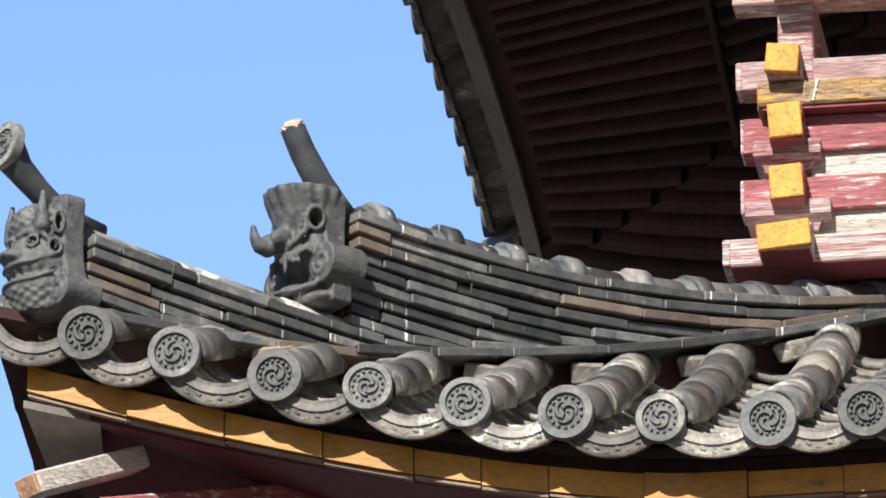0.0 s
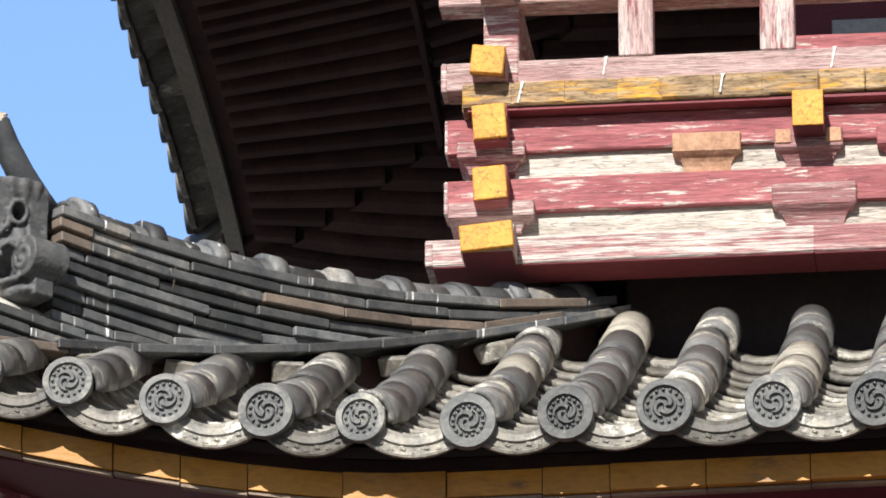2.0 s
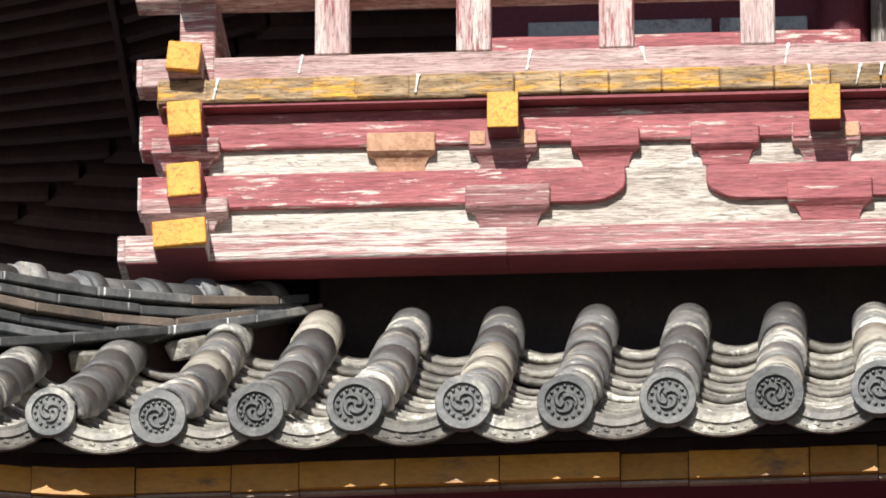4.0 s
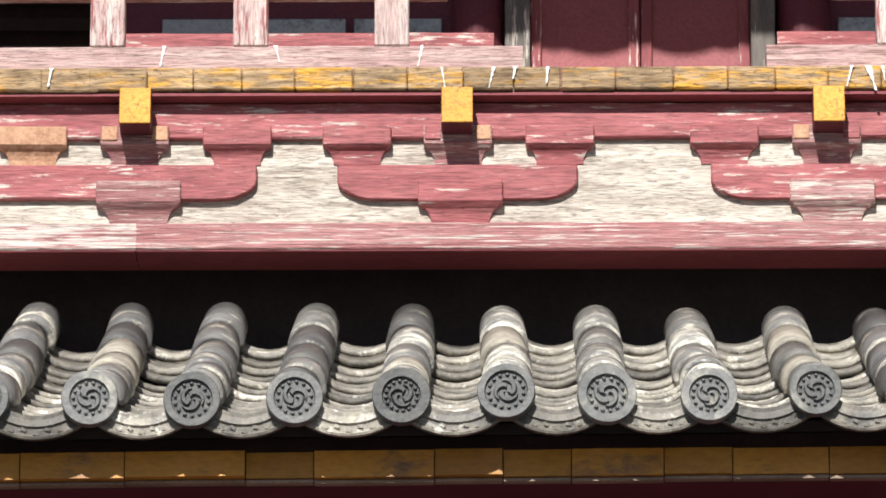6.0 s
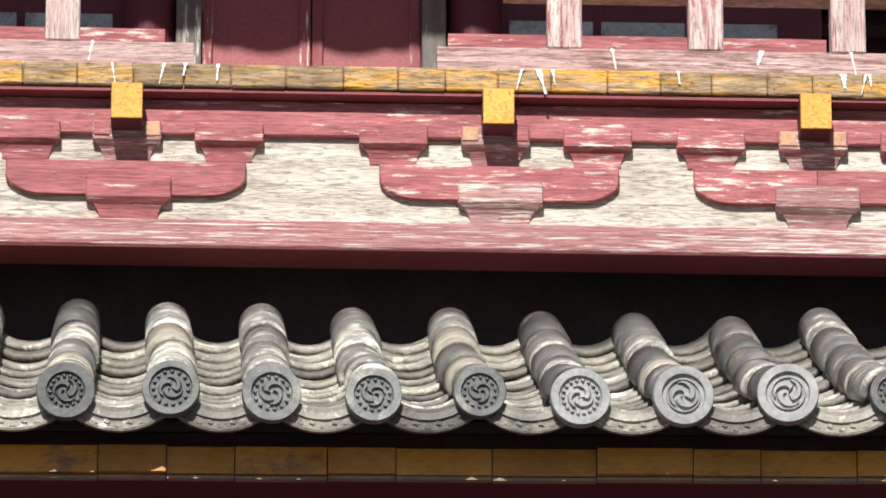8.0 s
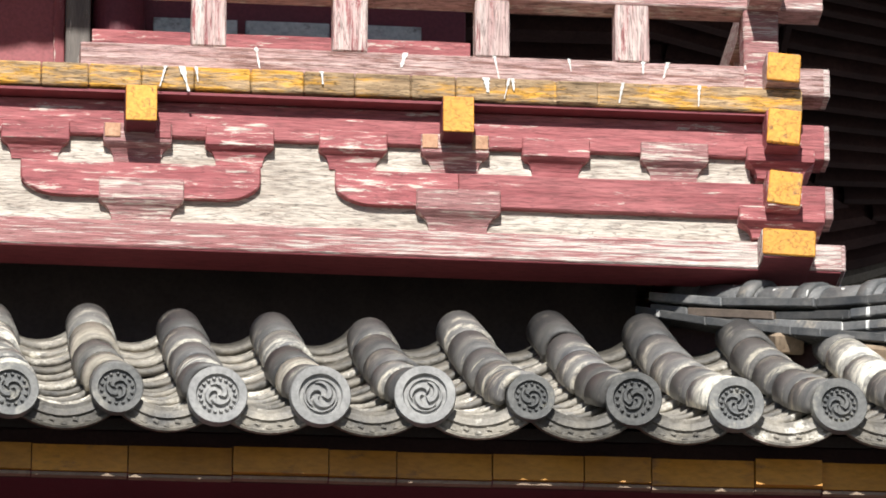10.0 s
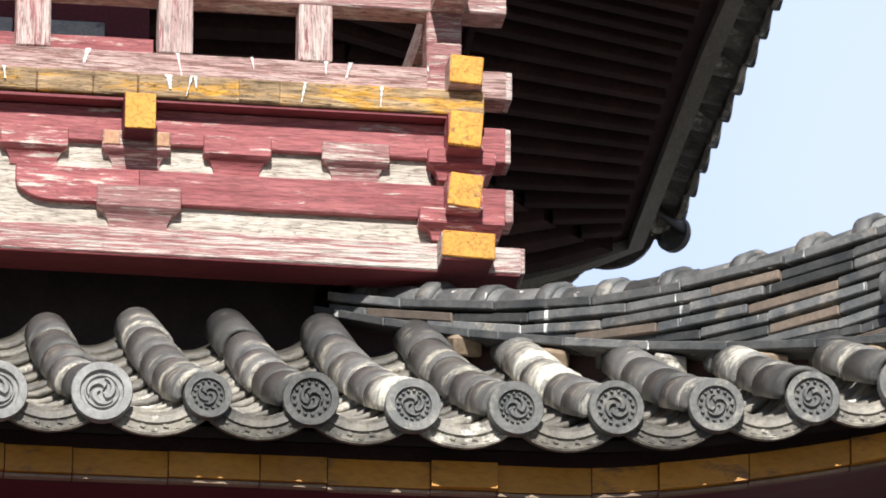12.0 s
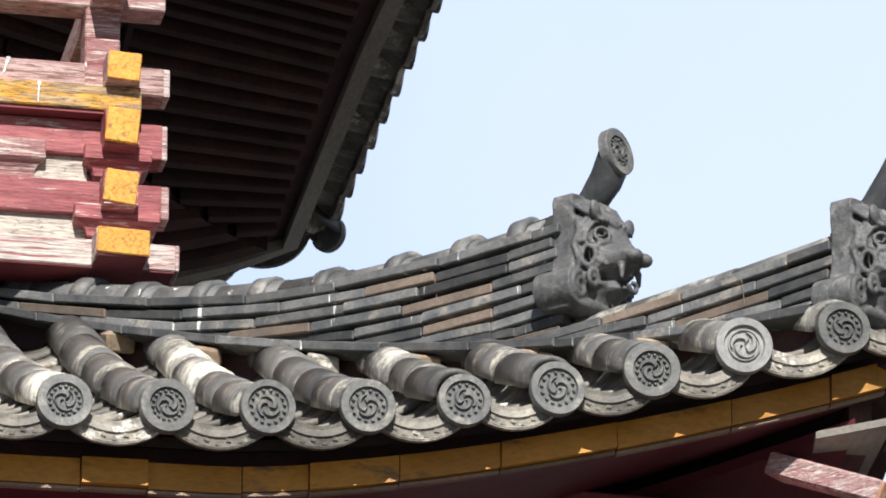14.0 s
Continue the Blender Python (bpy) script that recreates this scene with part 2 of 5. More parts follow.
def box(x0, x1, y0, y1, z0, z1, bevel=0.004, bm=None):
    bm = bm or bmesh.new()
    vs = [bm.verts.new((x, y, z)) for x in (x0, x1) for y in (y0, y1) for z in (z0, z1)]
    fs = [bm.faces.new([vs[i] for i in q]) for q in ((0, 1, 3, 2), (4, 6, 7, 5), (0, 4, 5, 1), (2, 3, 7, 6), (0, 2, 6, 4), (1, 5, 7, 3))]
    if bevel:
        es = list({e for f in fs for e in f.edges})
        bmesh.ops.bevel(bm, geom=es, offset=bevel, segments=1, affect="EDGES")
    return bm


def worn_box(x0, x1, y0, y1, z0, z1, bevel=0.005, wear=0.003, cuts=6, seed=1):
    """A long timber along x with edges that wander a little."""
    bm = bmesh.new()
    n = max(2, int((x1 - x0) / 0.12)) if cuts else 1
    rings = []
    for i in range(n + 1):
        x = x0 + (x1 - x0) * i / n
        w = [wear * noise.noise((x * 7 + seed * 3.1, k * 5.3, seed)) for k in range(4)]
        prof = [(y0 + bevel, z0 + w[0]), (y1, z0 + w[0]), (y1, z1 + w[1]), (y0 + bevel, z1 + w[1]), (y0 + w[2], z1 - bevel + w[1]), (y0 + w[2], z0 + bevel + w[0])]
        rings.append([bm.verts.new((x, y, z)) for y, z in prof])
    for a, b in zip(rings, rings[1:]):
        for k in range(6):
            bm.faces.new((a[k], a[(k + 1) % 6], b[(k + 1) % 6], b[k]))
    bm.faces.new(rings[0][::-1])
    bm.faces.new(rings[-1])
    bmesh.ops.recalc_face_normals(bm, faces=bm.faces)
    return bm


def prism(outline, y0, y1, bevel=0.0):
    """An outline in x, z drawn out from y0 to y1."""
    bm = bmesh.new()
    front = [bm.verts.new((x, y0, z)) for x, z in outline]
    back = [bm.verts.new((x, y1, z)) for x, z in outline]
    f = bm.faces.new(front)
    bm.faces.new(back[::-1])
    for i in range(len(outline)):
        j = (i + 1) % len(outline)
        bm.faces.new((front[j], front[i], back[i], back[j]))
    if bevel:
        bmesh.ops.bevel(bm, geom=list(f.edges), offset=bevel, segments=1, affect="EDGES")
    bmesh.ops.recalc_face_normals(bm, faces=bm.faces)
    return bm


# ---- plan of the tower: square, seen from the front ----
XC, YC = 0.40, 21.144          # centre
EAVE, UPPER = 4.144, 4.02      # half widths of the lower and the upper eaves
FRAME = 2.311                  # half width of the balcony's frame, to the front faces
WALL = 1.508                   # half width of the upper storey
GROUND = -1.6
YE, YB = YC - EAVE, YC - FRAME


def base_z(x):
    return 6.487 + 0.0085 * x


def corner_lift(c):
    return 0.40 * max(0.0, 1 - c / 1.8) ** 1.5


def roof_z(x, d):
    """Height of the round tiles' axis, d metres in from the eave."""
    c = EAVE - abs(x - XC)
    return base_z(x) + corner_lift(max(c, 0)) + 0.393 * d + 0.049 * d * d


def roof_pitch(d):
    return math.atan(0.393 + 0.098 * d)


# ---- ground and the lower storey ----
bm = bmesh.new()
bmesh.ops.create_grid(bm, x_segments=20, y_segments=20, size=600)
ground = part("ground", bm, M_GROUND, None)
ground.location = (XC, YC, GROUND)
tagged(ground, "pale gravel temple court round the tower", "ground", kind="structure")

lower = thing("wall_lower", "maroon timber walls of the lower storey under the eaves", "wall", kind="structure")
LOW = 3.0
for k in range(4):
    w = part("wall_panel", box(-LOW + 0.201 * (k % 2), LOW - 0.201 * (k % 2), -LOW, -LOW + 0.2, GROUND, 6.85, 0.01), M_MAROON, lower)
    w.matrix_basis = pose(XC, YC, 0, 0, 0, 90 * k)
neck = thing("wall_neck", "timber wall between roof and balcony, coloured dark for the recess shade", "wall", kind="structure")
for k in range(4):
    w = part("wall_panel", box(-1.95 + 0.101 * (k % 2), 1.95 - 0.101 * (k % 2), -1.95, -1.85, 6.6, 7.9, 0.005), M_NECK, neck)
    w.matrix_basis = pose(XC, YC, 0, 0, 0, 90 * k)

# ---- lower roof: round tiles, pan tiles, discs ----
lower_roof = thing("lower_roof", "grey clay tiled roof with round eave discs and upswept corners", "roof", kind="structure")
DISC_X = [-3.501, -3.272, -3.014, -2.777, -2.53, -2.277, -2.039, -1.77, -1.527, -1.281, -1.011, -0.758, -0.504, -0.24, 0.019, 0.269,
          0.521, 0.784, 1.033, 1.289, 1.548, 1.813, 2.07, 2.327, 2.587, 2.841, 3.095, 3.342, 3.582, 3.826, 4.067, 4.33]
# how far each disc sits off the even eave line, and its size against a common one, as the tilers left them
DISC_DZ = [0.005, 0.006, -0.003, 0.01, 0.001, 0.001, -0.003, -0.02, -0.01, -0.004, -0.006, -0.013, -0.01, -0.008, 0.001, -0.011,
           -0.014, -0.005, -0.016, -0.011, -0.003, -0.001, 0.001, -0.004, -0.001, 0.006, -0.005, -0.015, -0.019, -0.012, 0.004, -0.01]
DISC_SIZE = {0: 1.03, 1: 0.96, 3: 0.90, 4: 0.94, 6: 0.89, 13: 1.03, 14: 1.02, 15: 1.04, 17: 0.92, 18: 1.06, 19: 1.08, 20: 1.09, 21: 0.86, 27: 0.97, 29: 1.04, 30: 1.05}


def disc_mesh(turn=0.0, beads=14, arms=3, hand=1, field=0.0445):
    """A round eave tile's end, facing -y: rim, sunk field of a second material, ring of beads, whirling commas."""
    bm = bmesh.new()
    n = 40
    prof = [(0.070, 0.030), (0.0708, 0.005), (0.0690, 0.0), (field + 0.003, 0.0), (field, 0.009), (0.002, 0.009)]
    rings = [[bm.verts.new((r * math.cos(2 * math.pi * i / n), y, r * math.sin(2 * math.pi * i / n))) for i in range(n)] for r, y in prof]
    for k, (a, b) in enumerate(zip(rings, rings[1:])):
        for i in range(n):
            bm.faces.new((a[i], a[(i + 1) % n], b[(i + 1) % n], b[i])).material_index = int(k >= 3)
    bm.faces.new(rings[-1]).material_index = 1
    bm.faces.new(rings[0][::-1])
    bead_r = field * 0.855
    for i in range(beads):
        a = 2 * math.pi * (i + 0.3) / beads
        cx, cz = bead_r * math.cos(a), bead_r * math.sin(a)
        lo = [bm.verts.new((cx + 0.0054 * math.cos(q), 0.0085, cz + 0.0054 * math.sin(q))) for q in (2 * math.pi * j / 8 for j in range(8))]
        hi = [bm.verts.new((cx + 0.003 * math.cos(q), 0.0012, cz + 0.003 * math.sin(q))) for q in (2 * math.pi * j / 8 for j in range(8))]
        for j in range(8):
            bm.faces.new((lo[j], lo[(j + 1) % 8], hi[(j + 1) % 8], hi[j])).material_index = 1
        bm.faces.new(hi).material_index = 1
    if not beads:                                          # a thin raised ring instead of beads
        ring = [[bm.verts.new((r * math.cos(2 * math.pi * i / n), y, r * math.sin(2 * math.pi * i / n))) for i in range(n)] for r, y in ((0.0405, 0.0088), (0.0395, 0.003), (0.0370, 0.003), (0.0360, 0.0088))]
        for a, b in zip(ring, ring[1:]):
            for i in range(n):
                bm.faces.new((a[i], a[(i + 1) % n], b[(i + 1) % n], b[i])).material_index = 1
    grow = 1.0 if beads else 1.12
    for k in range(arms):
        a0 = turn + 2 * math.pi * k / arms
        strips = []
        for s in range(14):
            u = s / 13
            ang = a0 + hand * 2.5 * u
            r = grow * (0.0115 + 0.0165 * min(1, 1.2 * u) ** 0.8)
            w = grow * (0.0094 * (1 - u) ** 0.6 + 0.0012)
            ring = []
            for rr, y in ((r - w, 0.0088), (r - 0.5 * w, 0.0005), (r + 0.5 * w, 0.0005), (r + w, 0.0088)):
                ring.append(bm.verts.new((rr * math.cos(ang), y, rr * math.sin(ang))))
            strips.append(ring)
        for a, b in zip(strips, strips[1:]):
            for j in range(3):
                bm.faces.new((a[j], a[j + 1], b[j + 1], b[j])).material_index = 1
        bm.faces.new(strips[0]).material_index = 1
    bmesh.ops.recalc_face_normals(bm, faces=bm.faces)
    return bm


def disc_of(rim, sunk, *shape, **more):
    me = mesh_of("eave_disc", disc_mesh(*shape, **more), rim)
    me.materials.append(sunk)
    return me


def arc_shell(radius, thick, length, a0, a1, n=10, flare=0.0, r2=None):
    """A bent tile along +y: an arc (angles from +x towards +z) with thickness."""
    bm = bmesh.new()
    rows = []
    for y, rs in ((0.0, radius + flare), (length, r2 or radius)):
        for r in (rs, rs - thick):
            rows.append([bm.verts.new((r * math.cos(a0 + (a1 - a0) * i / n), y, r * math.sin(a0 + (a1 - a0) * i / n))) for i in range(n + 1)])
    fo, fi, bo, bi = rows
    for i in range(n):
        bm.faces.new((fo[i], fo[i + 1], bo[i + 1], bo[i]))
        bm.faces.new((fi[i + 1], fi[i], bi[i], bi[i + 1]))
        bm.faces.new((fo[i + 1], fo[i], fi[i], fi[i + 1]))
        bm.faces.new((bo[i], bo[i + 1], bi[i + 1], bi[i]))
    bm.faces.new((fo[0], bo[0], bi[0], fi[0]))
    bm.faces.new((bo[n], fo[n], fi[n], bi[n]))
    bmesh.ops.recalc_face_normals(bm, faces=bm.faces)
    return bm


ROLL_STEP, PAN_STEP = 0.37, 0.15
PAN_R = 0.150
ROLL_KINDS = [mesh_of("round_tile", arc_shell(0.0640, 0.016, ROLL_STEP + 0.03, radians(-20), radians(200), 14, 0.0018, 0.0625), m) for m in (M_ROLL, M_ROLL_PALE, M_ROLL_BUFF)]
PAN_ME = mesh_of("pan_tile", arc_shell(-PAN_R, -0.019, PAN_STEP + 0.06, radians(38), radians(142), 8), M_PAN)
DISC_MES = [disc_of(M_DISC, M_FIELD, 0.5 + 1.3 * k, 14 + k % 3, 3, hand=1 if k % 3 else -1, field=(0.047, 0.050, 0.044, 0.049)[k]) for k in range(4)]
DISC_PLAIN = [disc_of(M_DISC_PALE, M_DISC_PALE, 2.2 + k, 0 if k else 18, 3, field=0.048) for k in range(2)]


def drip_mesh():
    """The eave pan tile: a bent tile with a hanging, moulded front."""
    bm = arc_shell(-PAN_R, -0.014, 0.2, radians(38), radians(142), 8)
    n, rows = 12, []
    for r, y in ((PAN_R - 0.004, 0.0), (PAN_R + 0.014, -0.006), (PAN_R + 0.018, 0.0), (PAN_R + 0.036, 0.0), (PAN_R + 0.040, -0.006), (PAN_R + 0.046, -0.004), (PAN_R + 0.046, 0.016), (PAN_R, 0.02)):
        rows.append([bm.verts.new((-r * math.cos(radians(44 + 92 * i / n)), y, -r * math.sin(radians(44 + 92 * i / n)))) for i in range(n + 1)])
    for a, b in zip(rows, rows[1:]):
        for i in range(n):
            bm.faces.new((a[i], a[i + 1], b[i + 1], b[i]))
    # a low vine relief in the sunk band
    for i in range(9):
        a = radians(52 + 76 * i / 8)
        r = PAN_R + 0.027 + 0.004 * (-1) ** i
        quad = [bm.verts.new((-(r + dr) * math.cos(a + da), -0.004, -(r + dr) * math.sin(a + da))) for dr, da in ((-0.006, -0.03), (0.002, -0.045), (0.006, 0.03), (-0.002, 0.045))]
        bm.faces.new(quad)
    bmesh.ops.recalc_face_normals(bm, faces=bm.faces)
    return bm


DRIP_ME = mesh_of("drip_tile", drip_mesh(), M_PAN)
for me in (*ROLL_KINDS, PAN_ME):
    me.polygons.foreach_set("use_smooth", [True] * len(me.polygons))

rng = random.Random(11)


def hip_reach(x):
    return min(EAVE - abs(x - XC) + 0.02, 1.60)


def lay_row(x, tiles, end, lean):
    """Round tiles up the slope, each lapped over the one above; the sunniest stretch has the most lichen."""
    count = max(1, round((end - 0.02) / 0.355))
    step = (end - 0.02 - 0.03) / count
    for k in range(count):
        d = 0.02 + step * k + (rng.uniform(-0.03, 0.03) if k else 0.0)
        pale = math.exp(-((x - 0.45) / 0.75) ** 2)
        pick = rng.random()
        mesh = ROLL_KINDS[2] if pick < 0.06 + 0.12 * pale else ROLL_KINDS[1] if pick < 0.20 + 0.66 * pale else ROLL_KINDS[0]
        jig = (rng.uniform(-0.004, 0.004), rng.uniform(-0.002, 0.002), rng.uniform(-1.2, 1.2))
        m = pose(x + lean * max(0.0, 1 - d / 0.9) + jig[0], YE + d, roof_z(x, d) + jig[1], math.degrees(math.atan(0.393 + 0.098 * d + 0.049 * step)) - 0.35, 0, jig[2])
        tiles.append(("round_tile", mesh, m @ Matrix.Diagonal((1, (step + 0.03) / (ROLL_STEP + 0.03), 1, 1))))


tiles = []
for i, x in enumerate(DISC_X):
    lean = 0.014 if x < -0.6 else (-0.014 if x > 0.9 else 0.0)
    lay_row(x, tiles, 1.94 - (0.10 * (x + 0.2) if x < 1.7 else 0.0) if hip_reach(x) == 1.60 else hip_reach(x) + 0.28, lean)
    m = pose(x, YE - 0.012, roof_z(x, 0) + DISC_DZ[i], 3 + rng.uniform(-3, 3), rng.uniform(-30, 30), rng.uniform(-4, 4)) @ Matrix.Scale(DISC_SIZE.get(i, 1.0), 4)
    tiles.append(("eave_disc", DISC_PLAIN[int(i > 18)] if i in (18, 19, 20, 30) else DISC_MES[(i * 3 + i // 4) % 4], m))
edges = [DISC_X[0] - 0.24] + DISC_X + [DISC_X[-1] + 0.2]
pans = []
for a, b in zip(edges, edges[1:]):
    x = (a + b) / 2
    lift = roof_z(b, 0) - roof_z(a, 0)
    roll = -math.degrees(math.atan2(lift, b - a))
    last = min(EAVE - abs(x - XC) + 0.02, 1.78)
    m = pose(x, YE - 0.0, (roof_z(a, 0) + roof_z(b, 0)) / 2 + PAN_R - 0.058, 8, roll, rng.uniform(-1.5, 1.5)) @ Matrix.Diagonal(((b - a) / 0.26, 1, 1, 1))
    tiles.append(("drip_tile", DRIP_ME, m))
    d = 0.10
    while d < last:
        z = (roof_z(a, d) + roof_z(b, d)) / 2 + PAN_R - 0.060 + rng.uniform(-0.006, 0.006)
        pans.append((d, ("pan_tile", PAN_ME, pose(x + rng.uniform(-0.005, 0.005), YE + d, z, math.degrees(roof_pitch(d)) - 4.8 + rng.uniform(-1, 1), roll + rng.uniform(-3.5, 3.5), rng.uniform(-2, 2)) @ Matrix.Diagonal(((b - a) / 0.255, 1, 1, 1)))))
        d += PAN_STEP
pans.sort(key=lambda p: p[0])
tiles += [p[1] for p in pans[:300]]


# ---- roof bed, other slopes, fascia and soffit ----
def turned(k):
    return pose(XC, YC, 0, 0, 0, 90 * k)


def slope_sheet(drop, inset, reach, rise=None, nx=48, nd=8, thick=0.03):
    """A sheet that follows one side's eave curve, in the tower's own axes (front towards -y), mitred at the hips."""
    bm = bmesh.new()
    grids = []
    for th in (0.0, thick):
        g = []
        for j in range(nd + 1):
            d = inset + (reach - inset) * j / nd
            half = EAVE - d
            row = []
            for i in range(nx + 1):
                x = -half + 2 * half * i / nx
                if rise is None:
                    z = roof_z(x + XC, d)
                else:
                    z = roof_z(x + XC, inset) - 0.393 * inset + rise * (d - inset)
                row.append(bm.verts.new((x, -EAVE + d, z + drop - th)))
            g.append(row)
        grids.append(g)
    top, bot = grids
    for j in range(nd):
        for i in range(nx):
            bm.faces.new((top[j][i], top[j][i + 1], top[j + 1][i + 1], top[j + 1][i]))
            bm.faces.new((bot[j][i + 1], bot[j][i], bot[j + 1][i], bot[j + 1][i + 1]))
    for j in (0, nd):
        for i in range(nx):
            bm.faces.new((top[j][i], bot[j][i], bot[j][i + 1], top[j][i + 1]))
    for i in (0, nx):
        for j in range(nd):
            bm.faces.new((top[j][i], top[j + 1][i], bot[j + 1][i], bot[j][i]))
    bmesh.ops.recalc_face_normals(bm, faces=bm.faces)
    return bm


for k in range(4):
    # the bed takes the near-black too, as shade painted under the drip tiles
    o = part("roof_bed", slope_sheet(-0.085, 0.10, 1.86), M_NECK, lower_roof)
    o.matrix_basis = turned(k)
    o = part("soffit", slope_sheet(-0.148, 0.15, 1.3, 0.16), M_MAROON, lower_roof, "maroon boarded soffit")
    o.matrix_basis = turned(k)


def far_slope():
    """The tiles of a slope that is never faced, as one sheet of round and eave tiles."""
    bm = bmesh.new()
    for i in range(32):
        x = -EAVE + 0.13 + (2 * EAVE - 0.26) * i / 31
        reach = min(EAVE - abs(x), 2.0)
        prev = None
        steps = max(2, int(reach / 0.24) + 1)
        for j in range(steps + 1):
            d = reach * j / steps
            ring = [bm.verts.new((x + 0.062 * math.cos(a), -EAVE + d, roof_z(x + XC, d) + 0.062 * math.sin(a))) for a in (radians(-20 + 220 * q / 8) for q in range(9))]
            if prev:
                for q in range(8):
                    bm.faces.new((prev[q], prev[q + 1], ring[q + 1], ring[q]))
            prev = ring
        m = Matrix.Translation((x, -EAVE, roof_z(x + XC, 0))) @ Matrix.Rotation(radians(90), 4, "X")
        bmesh.ops.create_cone(bm, cap_ends=True, segments=16, radius1=0.07, radius2=0.07, depth=0.03, matrix=m)
    return bm


for k in (1, 2, 3):
    # pan tiles as one sheet, their underside's shade put into the dark colour
    o = part("pan_sheet", slope_sheet(-0.045, -0.01, 1.9, nx=64), M_SOFFIT, lower_roof)
    o.matrix_basis = turned(k)
    o = part("tile_field", far_slope(), M_ROLL, lower_roof, kind="stuff")
    o.matrix_basis = turned(k)


def strip_along(x0, x1, y0, y1, z0, z1, seg=0.06):
    """A board along the curved eave, z measured from the eave line."""
    bm = bmesh.new()
    n = max(1, int((x1 - x0) / seg))
    rings = []
    for i in range(n + 1):
        x = x0 + (x1 - x0) * i / n
        z = roof_z(x, 0)
        c = EAVE - abs(x - XC)
        out = (-0.055 if x < XC else -0.025) * max(0.0, 1 - c / 1.7)
        rings.append([bm.verts.new((x, y + out, z + zz - 0.2 * out)) for y, zz in ((y0, z0), (y1, z0), (y1, z1), (y0, z1))])
    for a, b in zip(rings, rings[1:]):
        for q in range(4):
            bm.faces.new((a[q], a[(q + 1) % 4], b[(q + 1) % 4], b[q]))
    bm.faces.new(rings[0][::-1])
    bm.faces.new(rings[-1])
    bmesh.ops.recalc_face_normals(bm, faces=bm.faces)
    return bm


fascia = thing("eave_fascia", "ochre painted eave boards under the drip tiles, joints open", "fascia", kind="structure")
x = XC - EAVE + 0.075
joints = random.Random(4)
while x < XC + EAVE - 0.08:
    x1 = min(x + joints.choice((0.23, 0.26, 0.17, 0.25, 0.30, 0.24)), XC + EAVE - 0.075)
    dz = joints.uniform(-0.003, 0.003)
    part("fascia_board", strip_along(x + 0.0015, x1 - 0.0015, YE + 0.140 + joints.uniform(-0.016, 0.004), YE + 0.175, -0.168 + dz, -0.100), M_FASCIA, fascia)
    part("batten", strip_along(x + 0.002, x1 - 0.002, YE + 0.147, YE + 0.168, -0.179 + dz, -0.171 + dz), M_LIP, fascia, "thin greyed batten under the board")
    x = x1
# added dark strip: stands in for the shade between drip tiles and fascia
part("backing_board", strip_along(XC - EAVE + 0.2, XC + EAVE - 0.2, YE + 0.176, YE + 0.2, -0.17, -0.05), M_SOFFIT, fascia, "added dark board standing in for the shaded gap over the ochre edge")
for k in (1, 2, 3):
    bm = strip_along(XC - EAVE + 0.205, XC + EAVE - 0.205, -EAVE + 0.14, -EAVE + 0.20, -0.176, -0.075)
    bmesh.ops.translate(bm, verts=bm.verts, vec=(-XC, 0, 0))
    # ochre left out here: the shade on these boards is painted in as dark colour
    o = part("fascia_board", bm, M_SOFFIT, fascia, "eave board round the corner, coloured dark for its shade")
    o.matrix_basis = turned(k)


def corner_frame(side, d, z):
    """Axes on the hip line: x runs up the hip towards the tower, z up."""
    cx = XC + side * (EAVE - d)
    return pose(cx, YE + d, z, 0, 0, 45 if side < 0 else 135)


for side in (-1, 1):
    hip = thing("hip_rafter", "weathered hip rafter with painted end under the roof corner", "rafter", "hip rafters")
    o = part("beam", box(0.0, 0.36, -0.045, 0.045, -0.06, 0.0, 0.006), M_BARE if side < 0 else M_PINKPALE, hip)
    o.matrix_basis = corner_frame(side, 0.08, 6.44 + 0.02 * (side > 0)) @ pose(0, 0, 0, 0, -24, 0)
    part("end_cap", box(-0.012, 0.0, -0.043, 0.043, -0.058, -0.002, 0.003), M_PEEL, o, "faded ochre end")
    o = part("under_beam", box(0.10, 0.9, -0.07, 0.07, -0.20, -0.09, 0.006), M_RED, hip, "red painted beam below")
    o.matrix_basis = corner_frame(side, 0.12, 6.46) @ pose(0, 0, 0, 0, -16, 0)
    panel = thing("corner_soffit_board", "pale grey soffit board at the roof corner", "board", "corner boards")
    bm = bmesh.new()
    lowq = [(0.08, 0.03), (0.25, 0.17), (0.21, 0.42), (0.05, 0.50)]
    vs = []
    for th in (0.0, 0.02):
        for c, d in lowq:
            xx = XC + side * (EAVE - c)
            vs.append(bm.verts.new((xx, YE + d, 6.605 + th)))
    for q in ((0, 1, 2, 3), (7, 6, 5, 4), (0, 4, 5, 1), (1, 5, 6, 2), (2, 6, 7, 3), (3, 7, 4, 0)):
        bm.faces.new([vs[i] for i in q])
    bmesh.ops.recalc_face_normals(bm, faces=bm.faces)
    part("board", bm, M_GREYWOOD, panel)


# ---- hip ridges of stacked flat tiles ----
def top1(d):
    u = d - 0.82
    return 7.41 - 0.09 * u + 0.205 * u * u


def bot1(d):
    u = d - 0.82
    return 7.022 + 0.24 * u + 0.125 * u * u


def top2(d):
    v = d - 0.15
    return 7.145 - 0.14 * v + 0.06 * v * v


def bot2(d):
    v = d - 0.2
    return 6.912 + 0.06 * v + 0.14 * v * v


